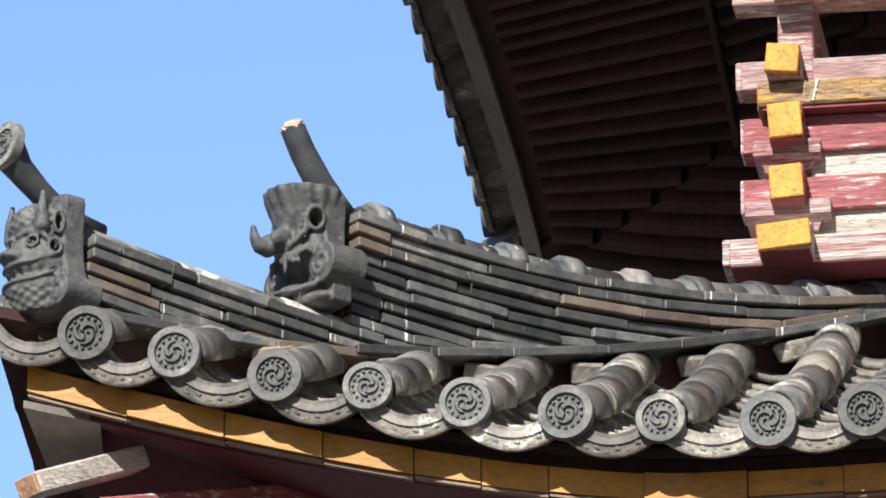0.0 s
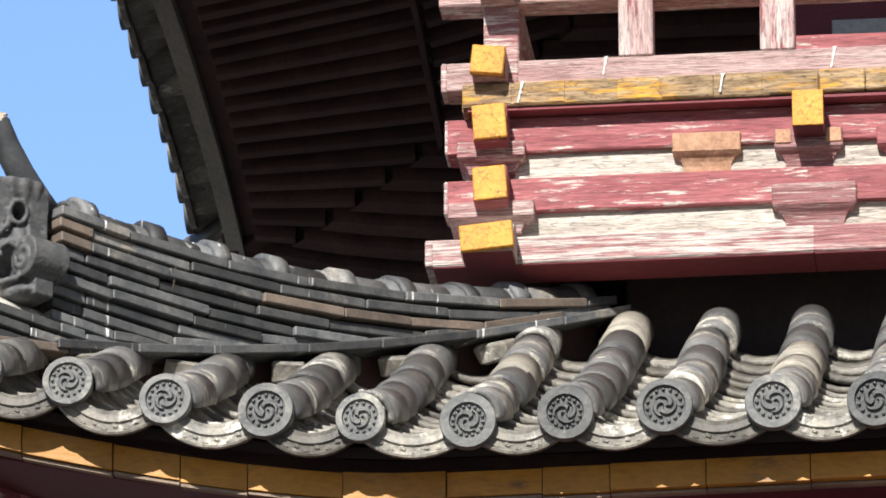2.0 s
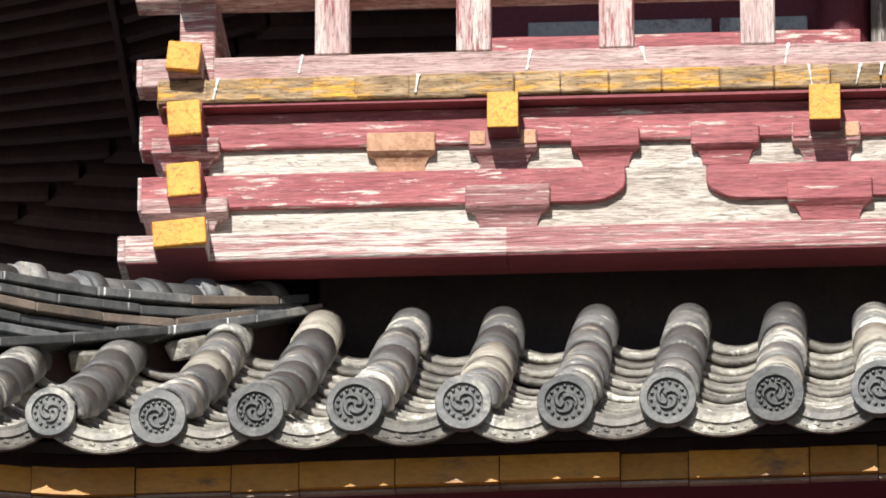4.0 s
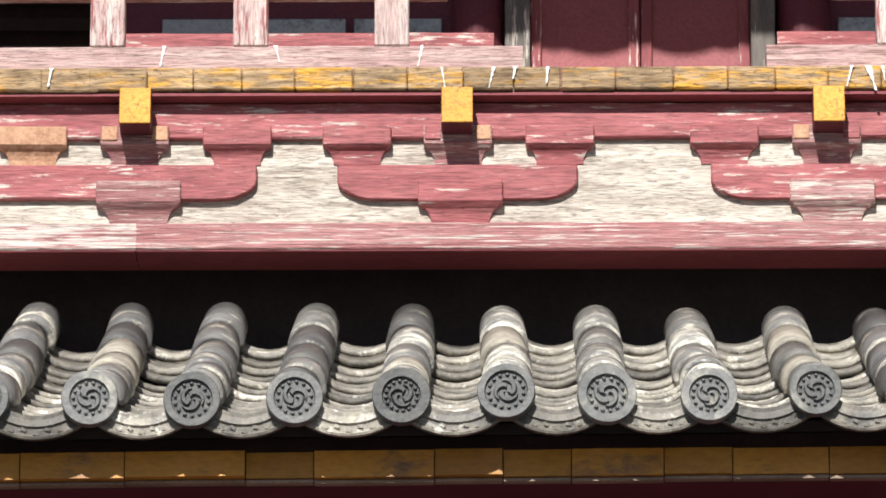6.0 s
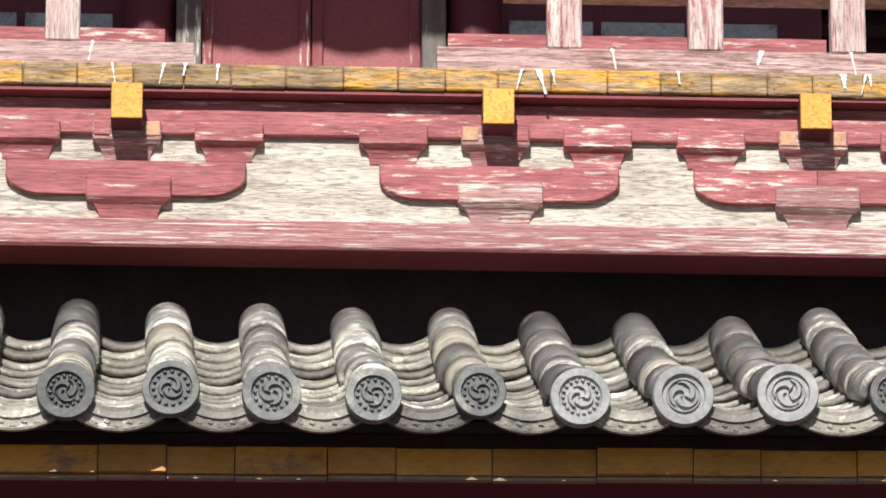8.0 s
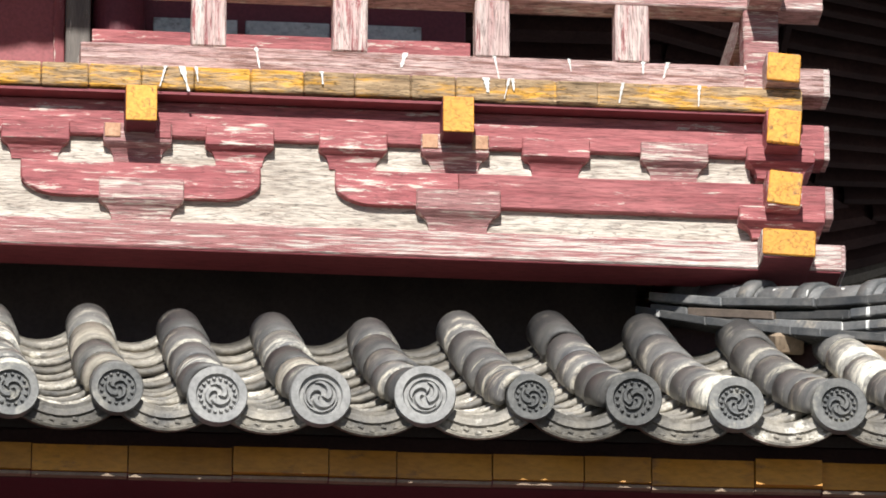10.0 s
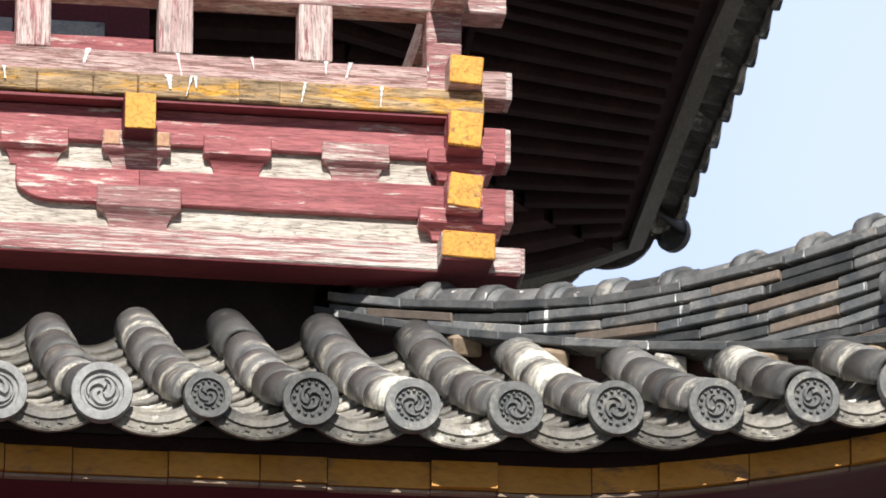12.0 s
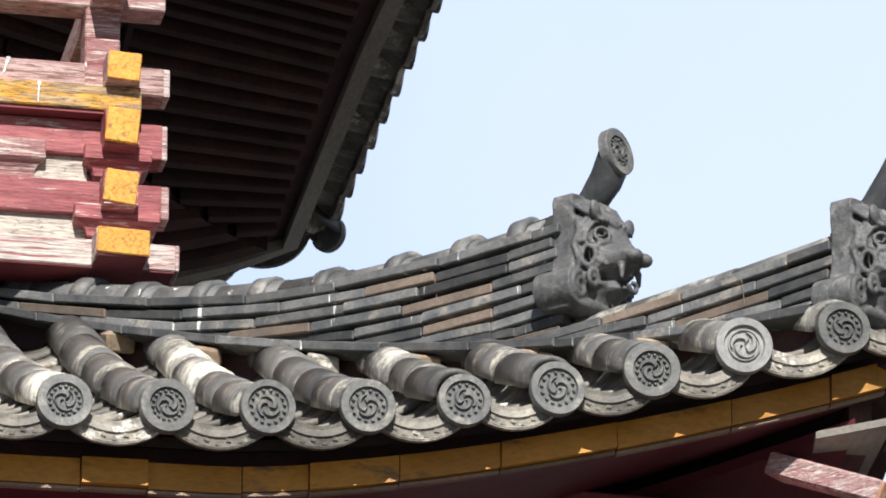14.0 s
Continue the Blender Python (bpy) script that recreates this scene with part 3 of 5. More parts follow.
def bent_box(p0, p1, half, thick, lean):
    """A flat ridge tile between two points (run, z) on the hip."""
    bm = bmesh.new()
    vs = []
    for (s, z) in (p0, p1):
        for y, dz in ((-half, -lean), (half, -lean), (half, thick - lean), (-half, thick - lean)):
            vs.append(bm.verts.new((s, y, z + dz)))
    for q in ((0, 1, 2, 3), (7, 6, 5, 4), (0, 4, 5, 1), (1, 5, 6, 2), (2, 6, 7, 3), (3, 7, 4, 0)):
        bm.faces.new([vs[i] for i in q])
    bmesh.ops.bevel(bm, geom=list(bm.edges), offset=0.003, segments=1, affect="EDGES")
    bmesh.ops.recalc_face_normals(bm, faces=bm.faces)
    return bm


R2 = math.sqrt(2)


def build_ridge(side, top, bot, d0, d1, layers, half0, half1, name_label, seed, cap):
    r = random.Random(seed)
    ridge = thing("hip_ridge", name_label, "ridge", "hip ridges")
    frame_m = pose(XC + side * EAVE, YE, 0, 0, 0, 45 if side < 0 else 135)
    step = 0.0355
    for k in range(layers):
        half = half0 + (half1 - half0) * (1 - k / max(layers - 1, 1)) + r.uniform(-0.004, 0.004)
        d = d0 + r.uniform(0, 0.02)
        shift = r.uniform(0.3, 1.0)
        first = True
        while d < d1:
            dl = (0.27 * shift if first else r.uniform(0.22, 0.34)) / R2
            first = False
            e = min(d + dl, d1)
            za, zb = top(d) - cap - step * (k + 1), top(e) - cap - step * (k + 1)
            la, lb = bot(d), bot(e)
            if zb > lb - 0.006 or za > la - 0.006:
                jig = r.uniform(-0.003, 0.003)
                mat = M_NOSHI_BROWN if r.random() < 0.09 else M_NOSHI
                o = part("ridge_tile", bent_box((d * R2 + 0.0015, max(za, la - 0.004)), ((e + 0.0) * R2 - 0.0015, max(zb, lb - 0.004)), half + r.uniform(-0.006, 0.006), 0.027, jig), mat, ridge)
                o.matrix_basis = frame_m
            d = e
    # the long bottom course
    d = d0
    while d < d1 - 0.04:
        e = min(d + r.uniform(0.24, 0.34) / R2, d1 + 0.02)
        o = part("ridge_tile", bent_box((d * R2 + 0.001, bot(d) - 0.022), (e * R2 - 0.001, bot(e) - 0.022), half1 + 0.03, 0.026, 0.0), M_NOSHI_BROWN if r.random() < 0.09 else M_NOSHI, ridge)
        o.matrix_basis = frame_m
        d = e
    # clay bedding core down to the roof; its dark colour paints the gaps' shadow
    n = 10
    bm = bmesh.new()
    rings = []
    for i in range(n + 1):
        d = d0 + 0.01 + (d1 - d0 - 0.02) * i / n
        zt = max(top(d) - cap - 0.01, bot(d) + 0.01)
        rings.append([bm.verts.new((d * R2, y, z)) for y, z in ((-half0 + 0.03, bot(d) - 0.13), (half0 - 0.03, bot(d) - 0.13), (half0 - 0.03, zt), (-half0 + 0.03, zt))])
    for a, b in zip(rings, rings[1:]):
        for q in range(4):
            bm.faces.new((a[q], a[(q + 1) % 4], b[(q + 1) % 4], b[q]))
    bm.faces.new(rings[0][::-1])
    bm.faces.new(rings[-1])
    bmesh.ops.recalc_face_normals(bm, faces=bm.faces)
    o = part("bedding", bm, M_SOFFIT, ridge, "clay bedding coloured dark for the shadow between ridge tiles")
    o.matrix_basis = frame_m
    return ridge, frame_m, r


def build_caps(ridge, frame_m, r, top, d0, d1, radius, step, collar, clay):
    d = d0
    while d < d1:
        e = min(d + step / R2, d1)
        ang = math.degrees(math.atan2(top(e) - top(d), (e - d) * R2))
        bm = arc_shell(radius, 0.014, (e - d) * R2 + 0.012, radians(-8), radians(188), 12, 0.004)
        bmesh.ops.rotate(bm, verts=bm.verts, matrix=Matrix.Rotation(radians(-90), 3, "Z"))
        o = part("cap_tile", bm, clay, ridge, smooth=True)
        o.matrix_basis = frame_m @ pose(d * R2, 0, (top(d)) - radius, 0, -ang, r.uniform(-1, 1))
        if collar:
            bm = arc_shell(radius + 0.016, 0.024, 0.05, radians(0), radians(180), 12, 0.002)
            bmesh.ops.rotate(bm, verts=bm.verts, matrix=Matrix.Rotation(radians(-90), 3, "Z"))
            o = part("cap_collar", bm, M_NOSHI, ridge, smooth=True)
            o.matrix_basis = frame_m @ pose(d * R2 + r.uniform(0.01, 0.05), 0, top(d) - radius + 0.004, 0, -ang, r.uniform(-8, 8))
        d = e


def ridge_lines(side):
    """Top and bottom lines of the tall and the low ridge on one hip; the two hips were laid a little differently."""
    if side > 0:
        return (lambda d: top1(d) + 0.004 + 0.05 * max(0.0, d - 1.45), lambda d: bot1(d) + 0.012, lambda d: top2(d) + 0.028, lambda d: bot2(d) + 0.028)
    return (lambda d: top1(d) + 0.007, lambda d: bot1(d) - 0.037 * max(0.0, 1 - (d - 0.8) / 1.24), lambda d: top2(d) + 0.006, lambda d: bot2(d) - 0.03)


for side in (-1, 1):
    t1, b1, t2, b2 = ridge_lines(side)
    ridge, fm, r = build_ridge(side, t1, b1, 0.735, 2.10, 11, 0.075, 0.115, "tall hip ridge of stacked slate-grey flat tiles with round caps", 21 + side, 0.055)
    build_caps(ridge, fm, r, t1, 0.80, 2.08, 0.068, 0.215, True, M_NOSHI)
    copy_thing(ridge, turned(2) @ pose(-XC, -YC, 0))
    ridge, fm, r = build_ridge(side, t2, b2, 0.15, 0.82, 7, 0.07, 0.105, "low hip ridge of stacked grey tiles with pale long caps", 41 + side, 0.046)
    build_caps(ridge, fm, r, t2, 0.15, 0.78, 0.066, 0.33, False, M_ROLL_PALE)
    copy_thing(ridge, turned(2) @ pose(-XC, -YC, 0))


# ---- moulded ridge-end ornaments ----
def unit_ball(nu, nv):
    pts = [(0.0, 0.0, 1.0)]
    for j in range(1, nv):
        for i in range(nu):
            a, b = math.pi * j / nv, 2 * math.pi * i / nu
            pts.append((math.sin(a) * math.cos(b), math.sin(a) * math.sin(b), math.cos(a)))
    pts.append((0.0, 0.0, -1.0))
    faces = []
    for i in range(nu):
        k = (i + 1) % nu
        faces.append((0, 1 + i, 1 + k))
        for j in range(nv - 2):
            a, b = 1 + j * nu, 1 + (j + 1) * nu
            faces.append((a + i, b + i, b + k, a + k))
        faces.append((1 + (nv - 2) * nu + i, len(pts) - 1, 1 + (nv - 2) * nu + k))
    return np.array(pts), faces


BALLS = {"fine": unit_ball(20, 14), "small": unit_ball(8, 6)}


def add_points(clay, pts, faces):
    n = len(clay[0])
    clay[0].extend(map(tuple, pts))
    clay[1].extend([tuple(n + q for q in f) for f in faces])


def blob(clay, c, r, rot=(0, 0, 0)):
    pts, faces = BALLS["fine" if max(r) > 0.013 else "small"]
    turn = np.array(Euler([radians(a) for a in rot]).to_matrix())
    add_points(clay, (pts * np.array(r)) @ turn.T + np.array(c), faces)


def drum(clay, c, r, half):
    n = 28
    ring = [(r * math.cos(2 * math.pi * q / n), r * math.sin(2 * math.pi * q / n)) for q in range(n)]
    pts = [(c[0] + x, c[1] - half, c[2] + z) for x, z in ring] + [(c[0] + x, c[1] + half, c[2] + z) for x, z in ring]
    faces = [(q, (q + 1) % n, n + (q + 1) % n, n + q) for q in range(n)] + [tuple(range(n))[::-1], tuple(range(n, 2 * n))]
    add_points(clay, pts, faces)


def scroll(clay, c, r, tube, turns=1.4, start=0.0):
    n = int(26 * turns)
    for i in range(n):
        a = start + 2 * math.pi * turns * i / n
        rr = r * (1 - 0.75 * i / n)
        blob(clay, (c[0] + rr * math.cos(a), c[1], c[2] + rr * math.sin(a)), (tube, tube, tube))


def relief_head(clay, profile, feats, fine, y0=-0.03, na=88, nz=72):
    """A moulded head as one closed skin round a half column: profile rows (height, half width, reach),
    feats (angle, height, spread, spread, depth) raise or hollow it on both sides, fine adds combing."""
    zs, ws, fs = zip(*profile)
    pts, faces = [], []
    for j in range(nz + 1):
        z = zs[0] + (zs[-1] - zs[0]) * j / nz
        w, f = float(np.interp(z, zs, ws)), float(np.interp(z, zs, fs))
        for i in range(na + 1):
            deg = -112 + 224 * i / na
            push = fine(deg, z)
            for a0, z0, sa, sz, amp in feats:
                for s in ((-1, 1) if a0 else (1,)):
                    push += amp * math.exp(-((deg - s * a0) / sa) ** 2 - ((z - z0) / sz) ** 2)
            a = radians(deg)
            pts.append(((w + push) * math.sin(a), y0 - (f + push) * math.cos(a), z))
    row = na + 1
    for j in range(nz):
        for i in range(na):
            faces.append((j * row + i, j * row + i + 1, (j + 1) * row + i + 1, (j + 1) * row + i))
        faces.append((j * row + na, j * row, (j + 1) * row, (j + 1) * row + na))
    faces.append(tuple(range(row))[::-1])
    faces.append(tuple(nz * row + i for i in range(row)))
    add_points(clay, pts, faces)


def tusk(clay, path, r0, r1):
    n = 10
    for i in range(n + 1):
        u = i / n * (len(path) - 1)
        k = min(int(u), len(path) - 2)
        p = Vector(path[k]).lerp(Vector(path[k + 1]), u - k)
        r = r0 + (r1 - r0) * i / n
        blob(clay, p, (r, r, r))


def strand(clay, profile, path, tube, y0=-0.03, lift=0.004):
    """A moulded cord laid over the head on both sides, through (angle, height) points."""
    zs, ws, fs = zip(*profile)
    for s in (-1, 1):
        for (a0, z0), (a1, z1) in zip(path, path[1:]):
            n = max(2, int(math.hypot(radians(a1 - a0) * 0.1, z1 - z0) / (tube * 0.55)))
            for i in range(n + 1):
                a, z = radians(s * (a0 + (a1 - a0) * i / n)), z0 + (z1 - z0) * i / n
                w, f = float(np.interp(z, zs, ws)) + lift, float(np.interp(z, zs, fs)) + lift
                blob(clay, (w * math.sin(a), y0 - f * math.cos(a), z), (tube, tube, tube))


def loop_path(deg, z, ra, rz, n=12):
    return [(deg + ra * math.cos(2 * math.pi * i / n), z + rz * math.sin(2 * math.pi * i / n)) for i in range(n + 1)]


HOOD = [(0.0, 0.080, 0.060), (0.05, 0.086, 0.085), (0.10, 0.082, 0.070), (0.16, 0.080, 0.082), (0.22, 0.086, 0.082), (0.27, 0.096, 0.096), (0.31, 0.106, 0.116), (0.325, 0.106, 0.118)]
CAP = [(0.0, 0.080, 0.075), (0.06, 0.096, 0.100), (0.12, 0.094, 0.100), (0.17, 0.090, 0.095), (0.21, 0.086, 0.085), (0.235, 0.090, 0.095), (0.27, 0.085, 0.088), (0.295, 0.062, 0.062)]
LION = [(0.0, 0.056, 0.030), (0.05, 0.074, 0.062), (0.10, 0.086, 0.090), (0.15, 0.090, 0.105), (0.19, 0.090, 0.095), (0.23, 0.085, 0.085), (0.27, 0.070, 0.066), (0.30, 0.050, 0.042)]


def combed(deg, z):
    return 0.0032 * math.sin(radians(deg) * 17 + 9 * z) * min(1.0, max(0.0, (z - 0.245) / 0.03)) - (0.004 if 0.045 < z < 0.125 and abs(deg) < 50 else 0.0) * math.sin(radians(deg) * 20)


def knobbed(deg, z):
    knob = 0.0042 * math.sin(radians(deg) * 15) * math.sin(z * 260)
    teeth = 0.004 * math.sin(radians(deg) * 18)
    return knob if z > 0.222 or z < 0.055 else teeth if 0.078 < z < 0.110 else 0.0


def maned(deg, z):
    k = min(1.0, max(0.0, (abs(deg) - 8) / 20)) * min(1.0, max(0.0, (z - 0.225) / 0.02))
    back = min(1.0, max(0.0, (abs(deg) - 78) / 10))
    return 0.0048 * math.sin(z * 210 + abs(radians(deg)) * 4) * max(k, back)


def ornament(name, label, m, style):
    """A moulded clay end piece on a waisted back plate, facing -y, standing on z = 0; one mesh."""
    bm = ([], [])
    side_p = [(0.098, 0.30), (0.092, 0.22), (0.094, 0.15), (0.110, 0.09), (0.126, 0.05), (0.122, 0.0)]
    outline = [(-0.09, 0.318), (-0.05, 0.324), (0.05, 0.324), (0.09, 0.318)] + side_p + [(-x, z) for x, z in side_p[::-1]]
    n = len(outline)
    add_points(bm, [(x, -0.03, z) for x, z in outline] + [(x, 0.03, z) for x, z in outline],
               [tuple(range(n)), tuple(range(n, 2 * n))[::-1]] + [((q + 1) % n, q, n + q, n + (q + 1) % n) for q in range(n)])
    roll_z, roll_r = (0.105, 0.056) if style == "hooded" else (0.045, 0.042) if style == "capped" else (0.056, 0.050)
    for s in (-1, 1):
        drum(bm, (s * 0.104, 0.0, roll_z), roll_r, 0.056)
        scroll(bm, (s * 0.104, -0.056, roll_z), roll_r * 0.7, 0.008, 1.5, start=math.pi / 2)
    if style == "hooded":
        relief_head(bm, HOOD, [(70, 0.232, 12, 0.024, -0.056), (52, 0.190, 9, 0.030, -0.020), (80, 0.165, 12, 0.026, 0.008), (52, 0.084, 26, 0.030, -0.072), (20, 0.084, 26, 0.026, -0.050),
                               (26, 0.205, 9, 0.022, -0.014), (0, 0.180, 16, 0.030, 0.018)], combed)
        strand(bm, HOOD, loop_path(70, 0.232, 15, 0.030), 0.0065)
        strand(bm, HOOD, [(0, 0.135), (30, 0.130), (56, 0.148), (78, 0.128), (84, 0.085), (70, 0.046), (40, 0.034), (0, 0.030)], 0.009)
        strand(bm, HOOD, [(14, 0.150), (34, 0.168), (52, 0.196), (54, 0.235)], 0.009)
        blob(bm, (0, -0.120, 0.168), (0.024, 0.050, 0.026), (-10, 0, 0))
        for s in (-1, 1):
            blob(bm, (s * 0.026, -0.130, 0.180), (0.016, 0.034, 0.024), (24, 0, 0))
            tusk(bm, [(s * 0.030, -0.118, 0.118), (s * 0.032, -0.120, 0.080)], 0.009, 0.004)
            for q in range(4):
                blob(bm, (s * (0.018 + 0.012 * q), -0.122 + 0.010 * q, 0.116), (0.006, 0.007, 0.010))
        tusk(bm, [(0, -0.155, 0.150), (0, -0.182, 0.150), (0, -0.196, 0.172), (0, -0.200, 0.198)], 0.024, 0.009)
        blob(bm, (0, -0.112, 0.026), (0.050, 0.034, 0.012), (10, 0, 0))
    elif style == "capped":
        relief_head(bm, CAP, [(38, 0.180, 11, 0.016, -0.022), (38, 0.179, 5, 0.008, 0.022), (74, 0.166, 9, 0.018, -0.045), (80, 0.236, 7, 0.026, -0.045),
                              (0, 0.148, 15, 0.018, 0.036), (16, 0.140, 7, 0.012, 0.016), (0, 0.096, 80, 0.012, -0.016), (56, 0.142, 13, 0.016, 0.010)], knobbed)
        strand(bm, CAP, loop_path(38, 0.179, 10, 0.015), 0.0045)
        strand(bm, CAP, loop_path(74, 0.166, 10, 0.021), 0.0055)
        strand(bm, CAP, loop_path(80, 0.236, 8, 0.030), 0.0055)
        strand(bm, CAP, [(8, 0.200), (28, 0.208), (52, 0.202), (62, 0.186)], 0.0075)
        strand(bm, CAP, [(0, 0.120), (40, 0.122), (74, 0.142)], 0.0055)
        strand(bm, CAP, [(0, 0.074), (40, 0.074), (72, 0.094)], 0.0055)
        for s in (-1, 1):
            tusk(bm, [(s * 0.070, -0.085, 0.222), (s * 0.074, -0.088, 0.262), (s * 0.072, -0.084, 0.312)], 0.021, 0.008)
    else:
        relief_head(bm, LION, [(44, 0.200, 11, 0.018, -0.042), (44, 0.198, 5, 0.009, 0.024), (0, 0.138, 34, 0.034, 0.044), (15, 0.150, 9, 0.013, 0.014), (0, 0.195, 13, 0.030, 0.012),
                               (34, 0.096, 26, 0.013, -0.050), (66, 0.140, 9, 0.026, -0.048), (54, 0.100, 12, 0.018, 0.018), (0, 0.060, 26, 0.014, 0.040)], maned)
        strand(bm, LION, loop_path(44, 0.198, 12, 0.019), 0.0050)
        for q in range(3):
            strand(bm, LION, [(14 + 2 * q, 0.226 + 0.013 * q), (34, 0.236 + 0.015 * q), (56 + 3 * q, 0.232 + 0.014 * q), (68 + 5 * q, 0.206 + 0.010 * q), (70 + 5 * q, 0.180)], 0.0058)
        strand(bm, LION, loop_path(67, 0.140, 10, 0.027), 0.0070)
        strand(bm, LION, [(22, 0.128), (40, 0.118), (54, 0.128), (58, 0.152), (52, 0.170), (34, 0.176)], 0.0070)
        strand(bm, LION, [(86, 0.250), (80, 0.215), (88, 0.175), (80, 0.130), (86, 0.090)], 0.0085)
        strand(bm, LION, [(18, 0.062), (44, 0.070), (62, 0.096), (76, 0.082), (70, 0.050), (56, 0.040)], 0.0075)
        for s in (-1, 1):
            blob(bm, (s * 0.078, -0.088, 0.262), (0.020, 0.011, 0.027), (0, s * 25, 0))
            blob(bm, (s * 0.022, -0.168, 0.138), (0.024, 0.022, 0.018))
            tusk(bm, [(s * 0.038, -0.140, 0.112), (s * 0.040, -0.142, 0.080)], 0.010, 0.005)
            scroll(bm, (s * 0.078, -0.080, 0.075), 0.026, 0.008, 1.3, start=0.5)
            for q in range(5):
                tusk(bm, [(s * (0.010 + 0.014 * q), -0.118 + 0.004 * q, 0.236), (s * (0.016 + 0.017 * q), -0.085 + 0.006 * q, 0.286 - 0.006 * q), (s * (0.018 + 0.018 * q), -0.035, 0.316 - 0.008 * q)], 0.007, 0.009)
        scroll(bm, (0, -0.150, 0.066), 0.022, 0.007, 0.8, start=3.4)
    blob(bm, (0, -0.03, 0.015), (0.12, 0.05, 0.026))
    me = bpy.data.meshes.new(name)
    me.from_pydata(bm[0], [], bm[1])
    me.materials.append(M_ONI)
    ob = part(name, me, None, None, smooth=True)
    ob.matrix_basis = m
    rm = ob.modifiers.new("clay", "REMESH")
    rm.mode, rm.voxel_size, rm.use_smooth_shade = "VOXEL", 0.0036, True
    sm = ob.modifiers.new("soften", "SMOOTH")
    sm.factor, sm.iterations = 0.5, 1
    return tagged(ob, label, "roof ornament", "ridge end ornaments")


def facing_out(side, d, z):
    """Axes for an ornament on the hip: -y points out over the corner."""
    return pose(XC + side * (EAVE - d), YE + d, z, 0, 0, -45 if side < 0 else 45)


def finial_tube(label, m, path, radii, end):
    """A bent round tile that rises from the ridge end; path in (out, up)."""
    tube = thing("finial_tube", label, "roof ornament", "finial tubes")
    tube.matrix_basis = m
    bm = bmesh.new()
    n, rings = 18, []
    pts = [Vector((0, -o, u)) for o, u in path]
    for i, p in enumerate(pts):
        t = (pts[min(i + 1, len(pts) - 1)] - pts[max(i - 1, 0)]).normalized()
        if i == len(pts) - 1 and end:
            t = Vector((0, -1, 0.12)).normalized()
        side_v, up_v = Vector((1, 0, 0)), Vector((1, 0, 0)).cross(t)
        rough = 0.0 if end or i < len(pts) - 1 else 0.012
        rings.append([bm.verts.new(p + radii[i] * (math.cos(2 * math.pi * q / n) * side_v + math.sin(2 * math.pi * q / n) * up_v) + t * rough * noise.noise((q * 1.7, 3, 1)) * 3) for q in range(n)])
    for a, b in zip(rings, rings[1:]):
        for q in range(n):
            bm.faces.new((a[q], a[(q + 1) % n], b[(q + 1) % n], b[q]))
    bm.faces.new(rings[0][::-1])
    bmesh.ops.recalc_face_normals(bm, faces=bm.faces)
    shaft = part("tube", bm, M_TUBE, tube, smooth=True)
    last = pts[-1]
    if end:
        o = part("disc", disc_of(M_DISC, M_FIELD, 1.0), None, shaft, "moulded round end with whirling commas")
        o.matrix_basis = pose(last.x, last.y - 0.012, last.z, -7, 0, 0) @ Matrix.Scale(radii[-1] / 0.068, 4)
    else:
        bm = bmesh.new()
        bmesh.ops.create_uvsphere(bm, u_segments=16, v_segments=10, radius=radii[-1] * 0.98)
        for v in bm.verts:
            v.co += v.co * 0.25 * noise.noise(v.co * 60)
            v.co.z *= 0.55
        t = (pts[-1] - pts[-2]).normalized()
        o = part("broken_end", bm, M_BROKEN, shaft, "jagged pale broken clay end")
        o.matrix_basis = Matrix.Translation(last) @ t.to_track_quat("Z", "Y").to_matrix().to_4x4()
    return tube


ornament("ridge_ornament", "dark grey moulded clay beast mask with flared hood", facing_out(-1, 0.71, 7.085), "hooded")
ornament("ridge_ornament", "dark grey moulded clay grinning mask with knobbed cap", facing_out(-1, 0.13, 6.875), "capped")
ornament("ridge_ornament", "glossy dark clay lion mask with curled mane", facing_out(1, 0.735, 7.105) @ Matrix.Scale(1.05, 4), "maned")
ornament("ridge_ornament", "glossy dark clay lion mask beside the corner disc", facing_out(1, 0.13, 6.895) @ Matrix.Scale(1.05, 4), "maned")
finial_tube("snapped grey clay finial tube with a pale broken end", facing_out(-1, 0.75, 7.095), [(-0.03, 0.285), (0.0, 0.315), (0.05, 0.37), (0.10, 0.44), (0.135, 0.505)], [0.040, 0.039, 0.038, 0.036, 0.034], False)
finial_tube("upturned grey clay finial tube with moulded disc", facing_out(-1, 0.17, 6.885), [(-0.08, 0.255), (0.027, 0.279), (0.107, 0.336), (0.170, 0.385), (0.210, 0.440)], [0.036, 0.034, 0.033, 0.038, 0.062], True)
finial_tube("upturned grey clay finial tube with moulded disc", facing_out(1, 0.75, 7.11), [(-0.14, 0.27), (-0.03, 0.285), (0.045, 0.325), (0.095, 0.385), (0.13, 0.46)], [0.040, 0.040, 0.041, 0.046, 0.064], True)
finial_tube("upturned grey clay finial tube with moulded disc", facing_out(1, 0.14, 6.885), [(-0.04, 0.26), (0.0, 0.29), (0.06, 0.34), (0.12, 0.41), (0.18, 0.49)], [0.044, 0.042, 0.041, 0.045, 0.064], True)

